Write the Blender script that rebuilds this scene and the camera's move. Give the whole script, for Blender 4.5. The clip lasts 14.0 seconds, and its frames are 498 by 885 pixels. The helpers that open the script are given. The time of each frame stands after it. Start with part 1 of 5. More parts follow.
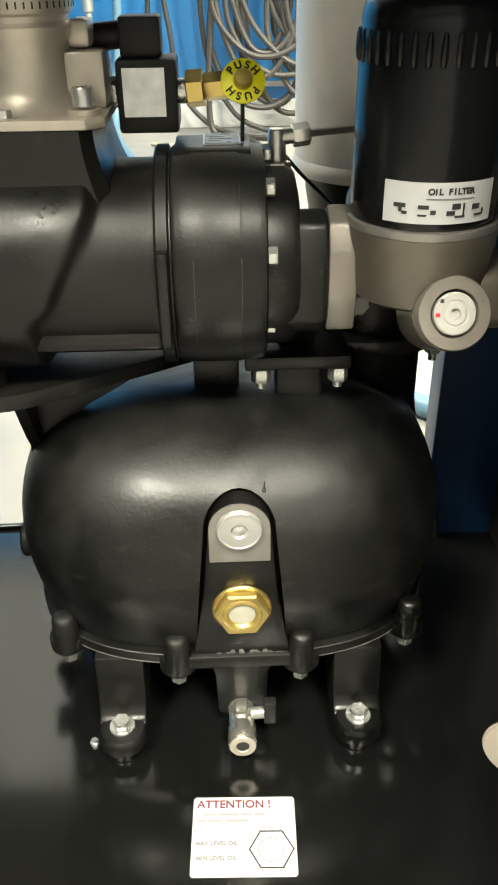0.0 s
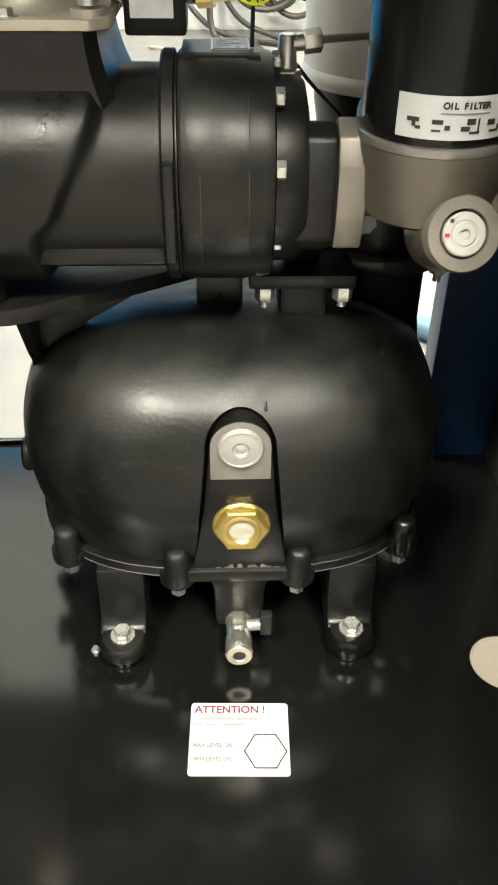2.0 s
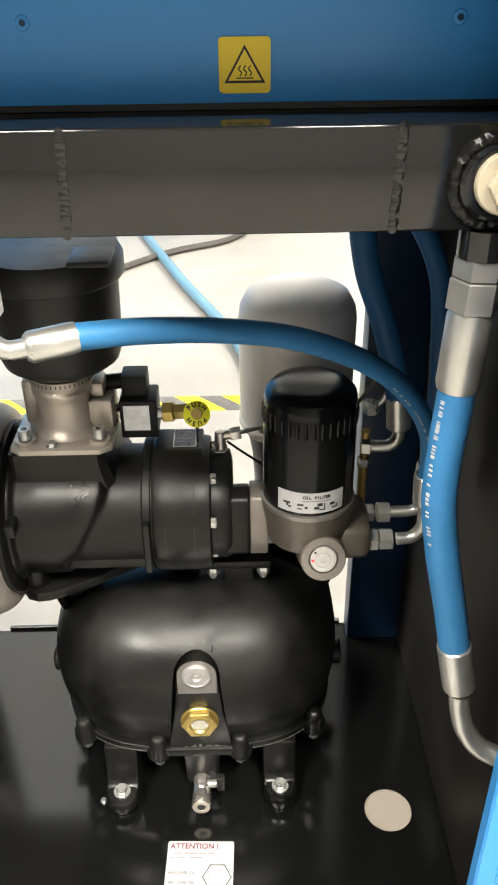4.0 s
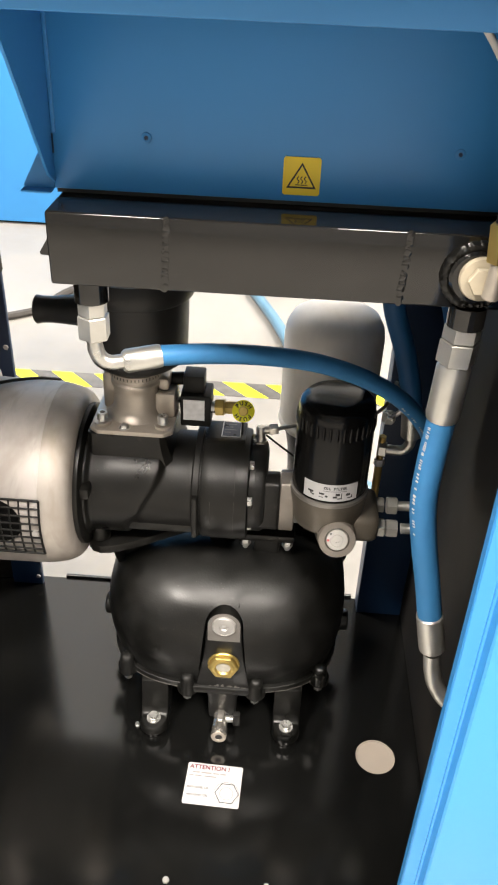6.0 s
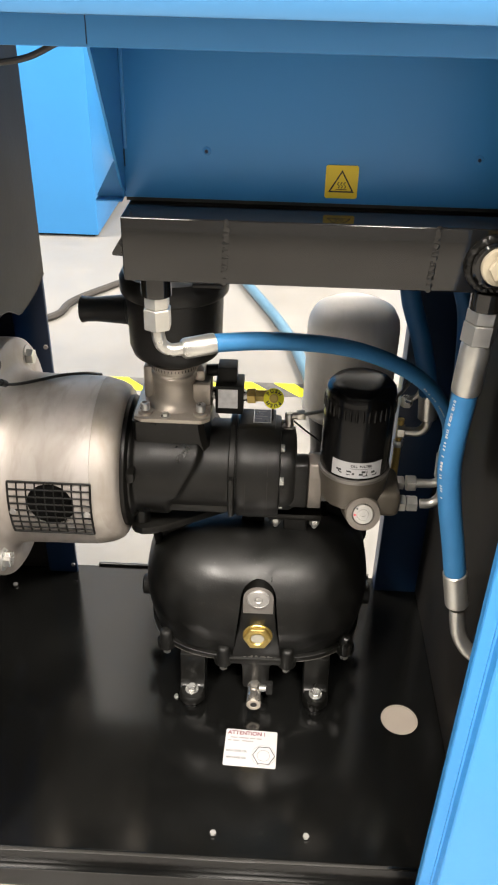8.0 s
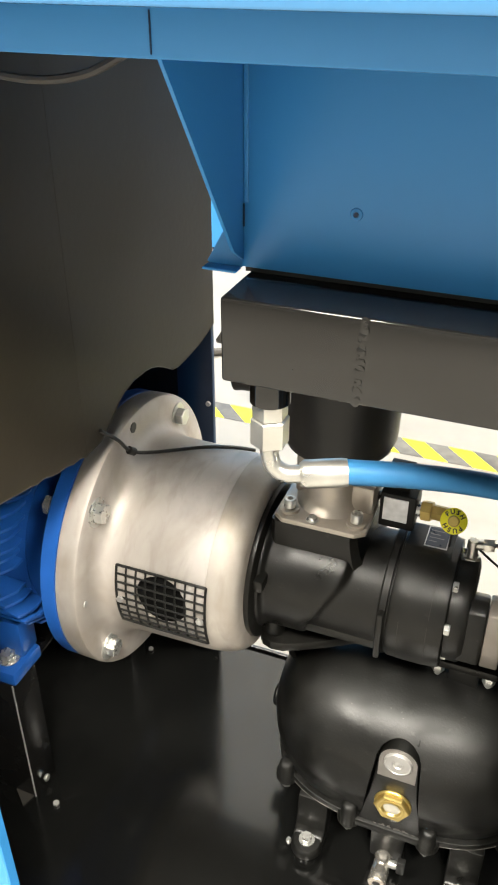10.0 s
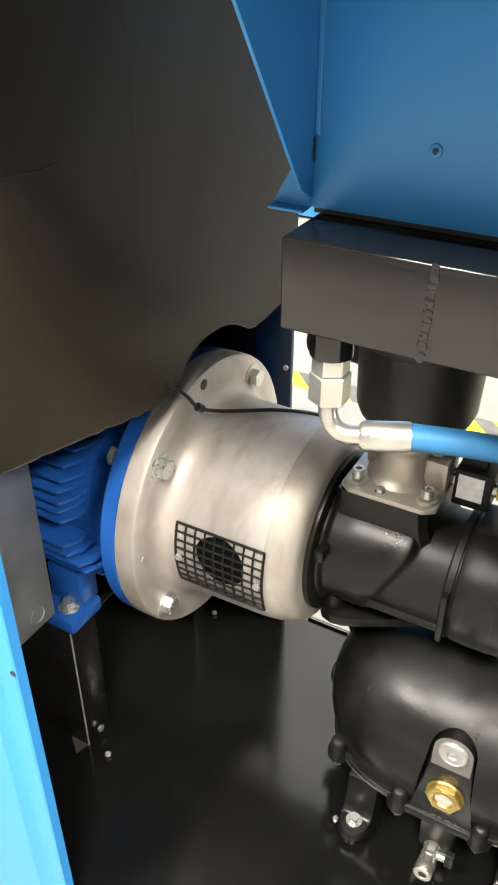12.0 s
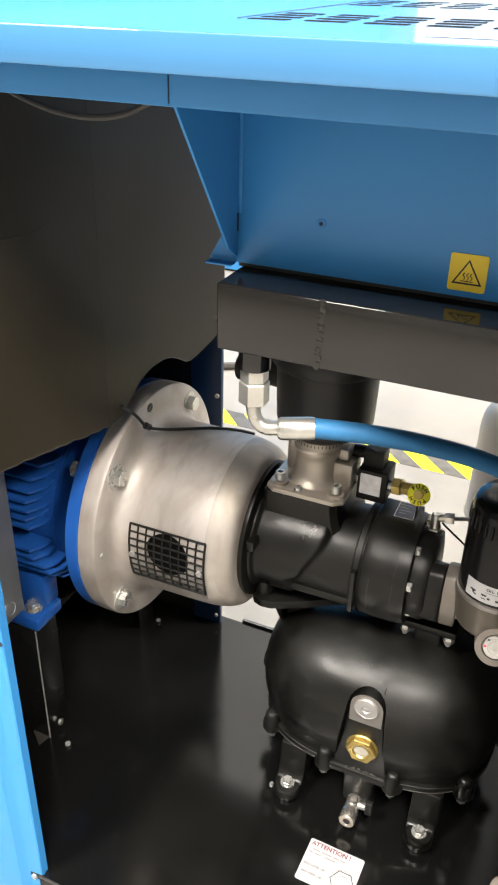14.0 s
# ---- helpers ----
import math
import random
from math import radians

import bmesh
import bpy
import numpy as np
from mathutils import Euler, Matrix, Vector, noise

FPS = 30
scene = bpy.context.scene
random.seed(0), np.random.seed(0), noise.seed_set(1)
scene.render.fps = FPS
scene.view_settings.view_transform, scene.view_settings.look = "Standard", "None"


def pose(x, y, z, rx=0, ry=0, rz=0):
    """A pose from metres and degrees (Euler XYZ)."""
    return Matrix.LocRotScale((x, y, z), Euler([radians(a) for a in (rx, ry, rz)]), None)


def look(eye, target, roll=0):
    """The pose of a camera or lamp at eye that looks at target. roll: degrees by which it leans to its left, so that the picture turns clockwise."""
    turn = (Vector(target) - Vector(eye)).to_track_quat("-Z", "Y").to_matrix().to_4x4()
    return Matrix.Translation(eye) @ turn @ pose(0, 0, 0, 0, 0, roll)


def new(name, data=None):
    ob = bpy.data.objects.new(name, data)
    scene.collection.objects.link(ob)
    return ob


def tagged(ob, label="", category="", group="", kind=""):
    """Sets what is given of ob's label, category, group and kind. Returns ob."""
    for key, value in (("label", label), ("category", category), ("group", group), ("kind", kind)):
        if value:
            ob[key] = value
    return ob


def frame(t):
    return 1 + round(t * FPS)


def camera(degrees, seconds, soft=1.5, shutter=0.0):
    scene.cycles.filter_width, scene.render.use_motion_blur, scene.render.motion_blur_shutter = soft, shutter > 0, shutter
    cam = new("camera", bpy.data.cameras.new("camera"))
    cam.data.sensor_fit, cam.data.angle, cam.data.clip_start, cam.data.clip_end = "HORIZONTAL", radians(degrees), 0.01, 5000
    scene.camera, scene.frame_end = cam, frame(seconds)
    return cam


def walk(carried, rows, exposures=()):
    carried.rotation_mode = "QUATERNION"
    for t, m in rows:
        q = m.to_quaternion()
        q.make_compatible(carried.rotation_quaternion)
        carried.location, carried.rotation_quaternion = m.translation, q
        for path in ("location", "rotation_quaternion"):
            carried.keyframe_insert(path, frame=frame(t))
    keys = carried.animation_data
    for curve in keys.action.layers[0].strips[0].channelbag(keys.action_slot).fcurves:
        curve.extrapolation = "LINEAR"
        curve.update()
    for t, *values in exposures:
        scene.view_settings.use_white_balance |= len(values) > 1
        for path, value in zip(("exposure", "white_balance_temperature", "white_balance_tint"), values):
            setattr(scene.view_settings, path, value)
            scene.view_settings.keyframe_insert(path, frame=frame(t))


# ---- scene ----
cam = camera(34.3, 14.0, soft=2.1)
PATH = [
    (0, (0.022, 0.075, 0.539), (0.081, 1.785, -0.496), -0.7),
    (0.5, (0.014, 0.069, 0.519), (0.089, 1.729, -0.593), 0.4),
    (1, (0.007, 0.071, 0.508), (0.087, 1.689, -0.665), 0.9),
    (1.5, (0.013, 0.076, 0.508), (0.082, 1.679, -0.687), 0.8),
    (2, (0.016, 0.073, 0.54), (0.087, 1.671, -0.66), 0.7),
    (2.5, (0.022, 0.056, 0.652), (0.09, 1.698, -0.488), -0.4),
    (3, (0.053, 0.021, 0.73), (0.116, 1.703, -0.352), -1.6),
    (3.2, (0.058, -0.006, 0.761), (0.117, 1.698, -0.284), -1.8),
    (5.3, (0.106, -0.171, 0.953), (0.041, 1.51, -0.128), 2.4),
    (5.5, (0.104, -0.184, 0.958), (0.031, 1.492, -0.131), 2.5),
    (6, (0.082, -0.223, 0.969), (0.012, 1.45, -0.125), 2.5),
    (6.5, (0.063, -0.263, 0.981), (0.021, 1.412, -0.11), 2.4),
    (7, (0.037, -0.303, 0.989), (0.016, 1.377, -0.097), 2.5),
    (7.2, (0.036, -0.315, 0.991), (0.012, 1.365, -0.095), 2.1),
    (9.3, (0.036, -0.267, 0.975), (-0.191, 1.415, -0.082), -0.1),
    (9.5, (0.05, -0.203, 0.969), (-0.306, 1.454, -0.093), -0.2),
    (10, (0.085, -0.075, 0.962), (-0.539, 1.512, -0.084), 0.1),
    (10.5, (0.083, -0.042, 0.945), (-0.654, 1.49, -0.109), 0.7),
    (11, (0.078, -0.048, 0.938), (-0.711, 1.448, -0.13), 1.0),
    (11.5, (0.089, -0.057, 0.936), (-0.716, 1.416, -0.152), 0.9),
    (12, (0.1, -0.05, 0.935), (-0.717, 1.411, -0.16), 0.0),
    (12.5, (0.118, -0.069, 0.945), (-0.682, 1.409, -0.139), 0.1),
    (13, (0.138, -0.116, 0.962), (-0.607, 1.418, -0.084), 0.3),
    (13.5, (0.154, -0.172, 0.985), (-0.543, 1.411, -0.02), 1.1),
    (14, (0.168, -0.206, 0.988), (-0.518, 1.392, 0.001), 1.5),
]
walk(cam, [(t, look(eye, target, roll)) for t, eye, target, roll in PATH],
     exposures=[(0, 0.44, 7200, 0), (2.5, 0.44, 7000, 2), (3.2, 0.42, 6800, 4), (5.3, 0.0, 6950, 12), (6.5, 0.23, 6950, 12), (7, 0.0, 6950, 12), (7.2, -0.02, 6950, 12), (9.3, 0.14, 6950, 9), (10, 0.36, 6950, 7), (12.6, 0.44, 6900, 8), (13, 0.46, 6900, 8), (13.5, 0.20, 6850, 11), (14, 0.13, 6850, 11)])

# ---------------------------------------------------------------- light
world = bpy.data.worlds.new("hall_air")
world.use_nodes = True
world.node_tree.nodes["Background"].inputs[0].default_value = (0.9, 0.95, 1.0, 1)
world.node_tree.nodes["Background"].inputs[1].default_value = 0.03
scene.world = world
scene.view_settings.exposure = 0.0
LAMP_W = 285.0
GROUND = -0.075


# ---------------------------------------------------------------- materials
def mat(name, color, rough=0.5, metal=0.0, var=0.12, scale=40.0, bump=0.0, bump_scale=300.0, rough_var=0.08,
        spec=0.5, coat=0.0, specks=0.0, grain=None, stain=0.0, nick=(0.30, 0.28, 0.25), smudge=0.0):
    """Procedural surface: colour mottled at two scales, uneven gloss and fine relief."""
    m = bpy.data.materials.new(name)
    m.use_nodes = True
    nt = m.node_tree
    b = nt.nodes["Principled BSDF"]
    co = nt.nodes.new("ShaderNodeTexCoord")
    n1 = nt.nodes.new("ShaderNodeTexNoise")
    n1.inputs["Scale"].default_value, n1.inputs["Detail"].default_value = scale, 6
    n2 = nt.nodes.new("ShaderNodeTexNoise")
    n2.inputs["Scale"].default_value, n2.inputs["Detail"].default_value = scale * 0.13, 3
    for n in (n1, n2):
        nt.links.new(co.outputs["Object"], n.inputs["Vector"])
    add = nt.nodes.new("ShaderNodeMath")
    add.operation = "ADD"
    nt.links.new(n1.outputs[0], add.inputs[0])
    nt.links.new(n2.outputs[0], add.inputs[1])
    ramp = nt.nodes.new("ShaderNodeMapRange")
    ramp.inputs[1].default_value, ramp.inputs[2].default_value = 0.6, 1.4
    ramp.inputs[3].default_value, ramp.inputs[4].default_value = 1 - var, 1 + var
    nt.links.new(add.outputs[0], ramp.inputs[0])
    mul = nt.nodes.new("ShaderNodeVectorMath")
    mul.operation = "SCALE"
    mul.inputs[0].default_value = color
    nt.links.new(ramp.outputs[0], mul.inputs["Scale"])
    tone = mul.outputs[0]
    if stain:
        # brownish handling stains and oil marks in soft patches and streaks
        for sc_, lo, hi, amt, stretch in ((9.0, 0.47, 0.66, 1.0, (1.6, 1, 0.7)), (34.0, 0.50, 0.70, 0.6, (2.0, 0.7, 0.7)), (4.0, 0.45, 0.60, 0.5, (1, 1, 1))):
            mp = nt.nodes.new("ShaderNodeMapping")
            mp.inputs["Scale"].default_value = stretch
            mp.inputs["Location"].default_value = (sc_, 0.3, 0.7)
            nt.links.new(co.outputs["Object"], mp.inputs["Vector"])
            ns = nt.nodes.new("ShaderNodeTexNoise")
            ns.inputs["Scale"].default_value, ns.inputs["Detail"].default_value = sc_, 4
            ns.inputs["Distortion"].default_value = 0.6
            nt.links.new(mp.outputs[0], ns.inputs["Vector"])
            mr = nt.nodes.new("ShaderNodeMapRange")
            mr.inputs[1].default_value, mr.inputs[2].default_value = lo, hi
            mr.inputs[3].default_value, mr.inputs[4].default_value = 0.0, stain * amt
            nt.links.new(ns.outputs[0], mr.inputs[0])
            mx = nt.nodes.new("ShaderNodeMix")
            mx.data_type = "RGBA"
            mx.inputs[7].default_value = (0.20, 0.165, 0.125, 1)
            nt.links.new(mr.outputs[0], mx.inputs[0])
            nt.links.new(tone, mx.inputs[6])
            tone = mx.outputs[2]
    if specks:
        # dust, pale scuffs and paint nicks
        for sc_, lo, hi, amt, stretch in ((260.0, 0.70, 0.76, 1.0, (1, 1, 1)), (70.0, 0.66, 0.74, 0.35, (1.0, 0.3, 2.2)), (14.0, 0.56, 0.78, 0.16, (1, 1, 1))):
            mp = nt.nodes.new("ShaderNodeMapping")
            mp.inputs["Scale"].default_value = stretch
            nt.links.new(co.outputs["Object"], mp.inputs["Vector"])
            ns = nt.nodes.new("ShaderNodeTexNoise")
            ns.inputs["Scale"].default_value, ns.inputs["Detail"].default_value = sc_, 3
            nt.links.new(mp.outputs[0], ns.inputs["Vector"])
            mr = nt.nodes.new("ShaderNodeMapRange")
            mr.inputs[1].default_value, mr.inputs[2].default_value = lo, hi
            mr.inputs[3].default_value, mr.inputs[4].default_value = 0.0, specks * amt
            nt.links.new(ns.outputs[0], mr.inputs[0])
            mx = nt.nodes.new("ShaderNodeMix")
            mx.data_type = "RGBA"
            mx.inputs[7].default_value = (*nick, 1)
            nt.links.new(mr.outputs[0], mx.inputs[0])
            nt.links.new(tone, mx.inputs[6])
            tone = mx.outputs[2]
    nt.links.new(tone, b.inputs["Base Color"])
    rr = nt.nodes.new("ShaderNodeMapRange")
    rr.inputs[1].default_value, rr.inputs[2].default_value = 0.7, 1.3
    rr.inputs[3].default_value, rr.inputs[4].default_value = max(rough - rough_var, 0.02), rough + rough_var
    nt.links.new(add.outputs[0], rr.inputs[0])
    nt.links.new(rr.outputs[0], b.inputs["Roughness"])
    if smudge:
        # oily wipe marks: patches that are glossier or duller than the rest
        ns = nt.nodes.new("ShaderNodeTexNoise")
        ns.inputs["Scale"].default_value, ns.inputs["Detail"].default_value, ns.inputs["Distortion"].default_value = 15.0, 5, 0.8
        nt.links.new(co.outputs["Object"], ns.inputs["Vector"])
        mr = nt.nodes.new("ShaderNodeMapRange")
        mr.inputs[1].default_value, mr.inputs[2].default_value = 0.36, 0.64
        mr.inputs[3].default_value, mr.inputs[4].default_value = -smudge, smudge
        nt.links.new(ns.outputs[0], mr.inputs[0])
        sm = nt.nodes.new("ShaderNodeMath")
        sm.use_clamp = True
        nt.links.new(rr.outputs[0], sm.inputs[0])
        nt.links.new(mr.outputs[0], sm.inputs[1])
        nt.links.new(sm.outputs[0], b.inputs["Roughness"])
    b.inputs["Metallic"].default_value = metal
    b.inputs["Specular IOR Level"].default_value = spec
    if coat:
        b.inputs["Coat Weight"].default_value, b.inputs["Coat Roughness"].default_value = coat, 0.12
    if bump:
        n3 = nt.nodes.new("ShaderNodeTexNoise")
        n3.inputs["Scale"].default_value, n3.inputs["Detail"].default_value = bump_scale, 4
        if grain:
            mg = nt.nodes.new("ShaderNodeMapping")
            mg.inputs["Scale"].default_value = grain
            nt.links.new(co.outputs["Object"], mg.inputs["Vector"])
            nt.links.new(mg.outputs[0], n3.inputs["Vector"])
        else:
            nt.links.new(co.outputs["Object"], n3.inputs["Vector"])
        bp = nt.nodes.new("ShaderNodeBump")
        bp.inputs["Strength"].default_value, bp.inputs["Distance"].default_value = bump, 0.001
        nt.links.new(n3.outputs[0], bp.inputs["Height"])
        nt.links.new(bp.outputs[0], b.inputs["Normal"])
    return m


M_CAST = mat("black_cast_paint", (0.0050, 0.0048, 0.0041), 0.37, bump=0.16, bump_scale=420, scale=30, var=0.4, rough_var=0.10, specks=0.09, spec=0.31, smudge=0.07)
M_TANK = mat("black_tank_paint", (0.0024, 0.0024, 0.0020), 0.42, bump=0.18, bump_scale=340, scale=22, var=0.5, rough_var=0.10, specks=0.08, spec=0.38, smudge=0.12)
M_ADAPT = mat("grey_cast_adapter", (0.20, 0.178, 0.155), 0.42, metal=0.45, bump=0.14, bump_scale=900, scale=50, var=0.2)
M_BASE = mat("black_gloss_sheet", (0.0040, 0.0041, 0.0039), 0.16, bump=0.03, bump_scale=250, scale=6, var=0.35, rough_var=0.05, specks=0.03, spec=0.52)
M_SHEET = mat("black_satin_sheet", (0.006, 0.0058, 0.0055), 0.26, bump=0.06, bump_scale=300, scale=8, var=0.3, rough_var=0.06, spec=0.18)
M_COOLER = mat("cooler_black_enamel", (0.0075, 0.0071, 0.0064), 0.09, bump=0.04, bump_scale=120, scale=9, var=0.3, rough_var=0.04, specks=0.05, spec=0.55)
M_FOAM = mat("dark_insulation_sheet", (0.0205, 0.0170, 0.0112), 0.5, bump=0.15, bump_scale=120, scale=5, var=0.35, rough_var=0.1, spec=0.18)
M_PANEL = mat("dark_interior_panel", (0.011, 0.0097, 0.0083), 0.55, bump=0.1, scale=6, var=0.3, spec=0.25)
M_RUBBER = mat("black_plastic", (0.011, 0.011, 0.0105), 0.42, bump=0.1, scale=60, var=0.25, spec=0.35)
M_COIL = mat("matt_black_coil_plastic", (0.006, 0.006, 0.0055), 0.5, bump=0.05, scale=60, var=0.25, spec=0.22)
M_COILPAPER = mat("scuffed_foil_label", (0.55, 0.55, 0.56), 0.38, metal=0.2, scale=90, var=0.35, rough_var=0.15)
M_LABELGREY = mat("slate_blue_label", (0.013, 0.020, 0.042), 0.3, scale=60, var=0.2)
M_CAN = mat("black_enamel", (0.006, 0.006, 0.006), 0.20, scale=12, var=0.3, rough_var=0.06, spec=0.24)
M_CASTGREY = mat("taupe_cast_alloy", (0.112, 0.097, 0.078), 0.40, metal=0.45, bump=0.14, bump_scale=900, scale=50, var=0.2)
M_ALU = mat("turned_aluminium", (0.48, 0.445, 0.42), 0.55, metal=0.55, bump=0.06, bump_scale=60, scale=16, var=0.14, rough_var=0.10, grain=(22, 1, 1), stain=0.46)
M_ENDRING = mat("stained_cast_alloy", (0.40, 0.365, 0.33), 0.55, metal=0.5, bump=0.06, bump_scale=200, scale=14, var=0.3, rough_var=0.12, stain=0.5)
M_MACH = mat("machined_alloy", (0.23, 0.215, 0.20), 0.36, metal=0.6, bump=0.05, scale=80, var=0.12)
M_CAPALU = mat("pale_alloy", (0.37, 0.36, 0.345), 0.36, metal=0.5, scale=90, var=0.06)
M_GREYCAN = mat("grey_primer_paint", (0.72, 0.685, 0.64), 0.38, scale=12, var=0.16, bump=0.05, stain=0.12)
M_STEEL = mat("zinc_plated_steel", (0.50, 0.50, 0.48), 0.30, metal=0.82, scale=90, var=0.1)
M_CHROME = mat("nickel_plated", (0.60, 0.57, 0.52), 0.27, metal=0.9, scale=60, var=0.15)
M_BRASS = mat("brass", (0.52, 0.385, 0.13), 0.36, metal=0.85, scale=70, var=0.2)
M_BLUE = mat("light_blue_powder_coat", (0.031, 0.226, 0.535), 0.38, bump=0.06, bump_scale=700, scale=4, var=0.07, rough_var=0.05, spec=0.4)
# glossier M_BLUE, its colour darkened to offset strong overhead light on the lid
M_LID = mat("glossy_blue_darkened", (0.042, 0.152, 0.305), 0.14, bump=0.03, bump_scale=300, scale=4, var=0.07, rough_var=0.04)
# near-black that paints in the darkness of unlit openings
M_VOID = mat("unlit_interior_black", (0.004, 0.004, 0.004), 0.9, spec=0.1)
M_MOTOR = mat("motor_blue_paint", (0.007, 0.062, 0.26), 0.36, bump=0.15, bump_scale=300, scale=25, var=0.2)
# blue with the rear posts' shade put into its colour
M_NAVY = mat("shade_darkened_blue", (0.0045, 0.022, 0.060), 0.36, scale=8, var=0.12, spec=0.35)
M_HOSE = mat("blue_rubber_hose", (0.026, 0.148, 0.32), 0.55, bump=0.10, bump_scale=240, scale=50, var=0.14, spec=0.32)
M_VALVE = mat("bare_valve_casting", (0.42, 0.375, 0.32), 0.40, metal=0.5, bump=0.14, bump_scale=900, scale=50, var=0.16)
M_INSERT = mat("white_insert", (0.36, 0.35, 0.33), 0.4, scale=80, var=0.08)
# M_HOSE darkened: shade behind the filter painted into the rear hoses
M_HOSE_SHADED = mat("shaded_blue_rubber_hose", (0.009, 0.075, 0.19), 0.55, bump=0.10, bump_scale=240, scale=50, var=0.14, spec=0.32)
M_PAPER = mat("white_label", (0.42, 0.415, 0.42), 0.5, scale=20, var=0.05)
M_YELLOW = mat("yellow_label", (0.80, 0.58, 0.02), 0.4, scale=30, var=0.05)
M_LIME = mat("yellow_disc", (0.78, 0.74, 0.02), 0.4, scale=30, var=0.04)
M_INK = mat("black_ink", (0.015, 0.015, 0.015), 0.6)
M_REDINK = mat("red_ink", (0.13, 0.012, 0.022), 0.6)
M_PINKINK = mat("faded_red_ink", (0.24, 0.22, 0.22), 0.6)
M_PALEINK = mat("pale_grey_ink", (0.13, 0.13, 0.13), 0.6)
M_GREYINK = mat("grey_ink", (0.16, 0.16, 0.16), 0.6)
M_CONCRETE = mat("pale_sealed_concrete", (0.20, 0.191, 0.176), 0.40, bump=0.08, bump_scale=40, scale=14, var=0.16, rough_var=0.12, stain=0.06)
M_DULL = mat("low_bounce_wall_grey", (0.24, 0.24, 0.24), 0.7, scale=1.5, var=0.06)
M_WALL = mat("white_wall", (0.62, 0.62, 0.60), 0.7, scale=1.5, var=0.05)
M_BLUEWALL = mat("blue_wall_panel", (0.022, 0.17, 0.42), 0.4, scale=1.2, var=0.15)
M_CABLE = mat("grey_cable", (0.036, 0.032, 0.028), 0.55, scale=40, var=0.2)
M_AIRLINE = mat("pale_blue_air_line", (0.085, 0.165, 0.225), 0.4, scale=30, var=0.15)
M_TAPE_Y = mat("tape_yellow", (0.72, 0.72, 0.02), 0.45, scale=12, var=0.08)
M_TAPE_B = mat("tape_black", (0.085, 0.08, 0.075), 0.5, scale=40, var=0.6)
M_GALV = mat("galvanised_sheet", (0.30, 0.315, 0.33), 0.38, metal=0.7, scale=26, var=0.28, rough_var=0.12)
M_IVORY = mat("ivory_plastic", (0.40, 0.35, 0.26), 0.4, scale=40, var=0.1)
M_STEELTUBE = mat("dull_zinc_tube", (0.52, 0.51, 0.475), 0.34, metal=0.88, scale=60, var=0.16)
M_HOLE_DISC = mat("pale_hole_disc", (0.40, 0.345, 0.29), 0.45, scale=30, var=0.06)
M_RED = mat("red_plastic", (0.5, 0.02, 0.03), 0.4)


def glow(name, color, strength):
    m = bpy.data.materials.new(name)
    m.use_nodes = True
    b = m.node_tree.nodes["Principled BSDF"]
    b.inputs["Base Color"].default_value = (*color, 1)
    b.inputs["Emission Color"].default_value = (*color, 1)
    b.inputs["Emission Strength"].default_value = strength
    return m


M_LAMP = glow("luminaire_diffuser", (1.0, 0.97, 0.92), 9.0)
M_ROOFLIGHT = glow("translucent_roof_sheet", (1.0, 0.97, 0.92), 1.35)
M_GLASS = mat("sight_glass", (0.36, 0.34, 0.28), 0.08, scale=30, var=0.1, coat=0.8)


# ---------------------------------------------------------------- mesh tools
def finish(bm, name, material, angle=38):
    bmesh.ops.remove_doubles(bm, verts=bm.verts, dist=1e-6)
    bmesh.ops.recalc_face_normals(bm, faces=bm.faces)
    lim = radians(angle)
    for f in bm.faces:
        f.smooth = True
    for e in bm.edges:
        if len(e.link_faces) == 2:
            e.smooth = e.calc_face_angle(0) < lim
        else:
            e.smooth = False
    me = bpy.data.meshes.new(name)
    bm.to_mesh(me)
    bm.free()
    me.materials.append(material)
    return me


def part(name, bm, material, parent, label="", angle=38):
    """Links a bmesh as one mesh object under a thing or a part."""
    ob = new(name, finish(bm, name, material, angle))
    ob.parent = parent
    if label:
        tagged(ob, label)
    return ob


def thing(name, label, category, at=(0, 0, 0), group=""):
    ob = new(name)
    ob.location = at
    ob.empty_display_size = 0.02
    return tagged(ob, label, category, group)


def solid(name, bm, material, label, category, kind="", group="", angle=38):
    return tagged(new(name, finish(bm, name, material, angle)), label, category, group, kind)


def B(*boxes, bevel=0.0, seg=2):
    """Boxes (x0, x1, y0, y1, z0, z1), bevelled."""
    bm = bmesh.new()
    for x0, x1, y0, y1, z0, z1 in boxes:
        b2 = bmesh.new()
        bmesh.ops.create_cube(b2, size=1)
        bmesh.ops.scale(b2, vec=(abs(x1 - x0), abs(y1 - y0), abs(z1 - z0)), verts=b2.verts)
        bmesh.ops.translate(b2, vec=((x0 + x1) / 2, (y0 + y1) / 2, (z0 + z1) / 2), verts=b2.verts)
        if bevel:
            bmesh.ops.bevel(b2, geom=list(b2.edges), offset=bevel, segments=seg, affect="EDGES", profile=0.5)
        merge(bm, b2)
    return bm


def merge(bm, other, m=None):
    if m is not None:
        bmesh.ops.transform(other, matrix=m, verts=other.verts)
    me = bpy.data.meshes.new("tmp")
    other.to_mesh(me)
    other.free()
    bm.from_mesh(me)
    bpy.data.meshes.remove(me)
    return bm


def turned(axis):
    """Rotation that takes z to the axis."""
    return Vector((0, 0, 1)).rotation_difference(Vector(axis).normalized()).to_matrix().to_4x4()


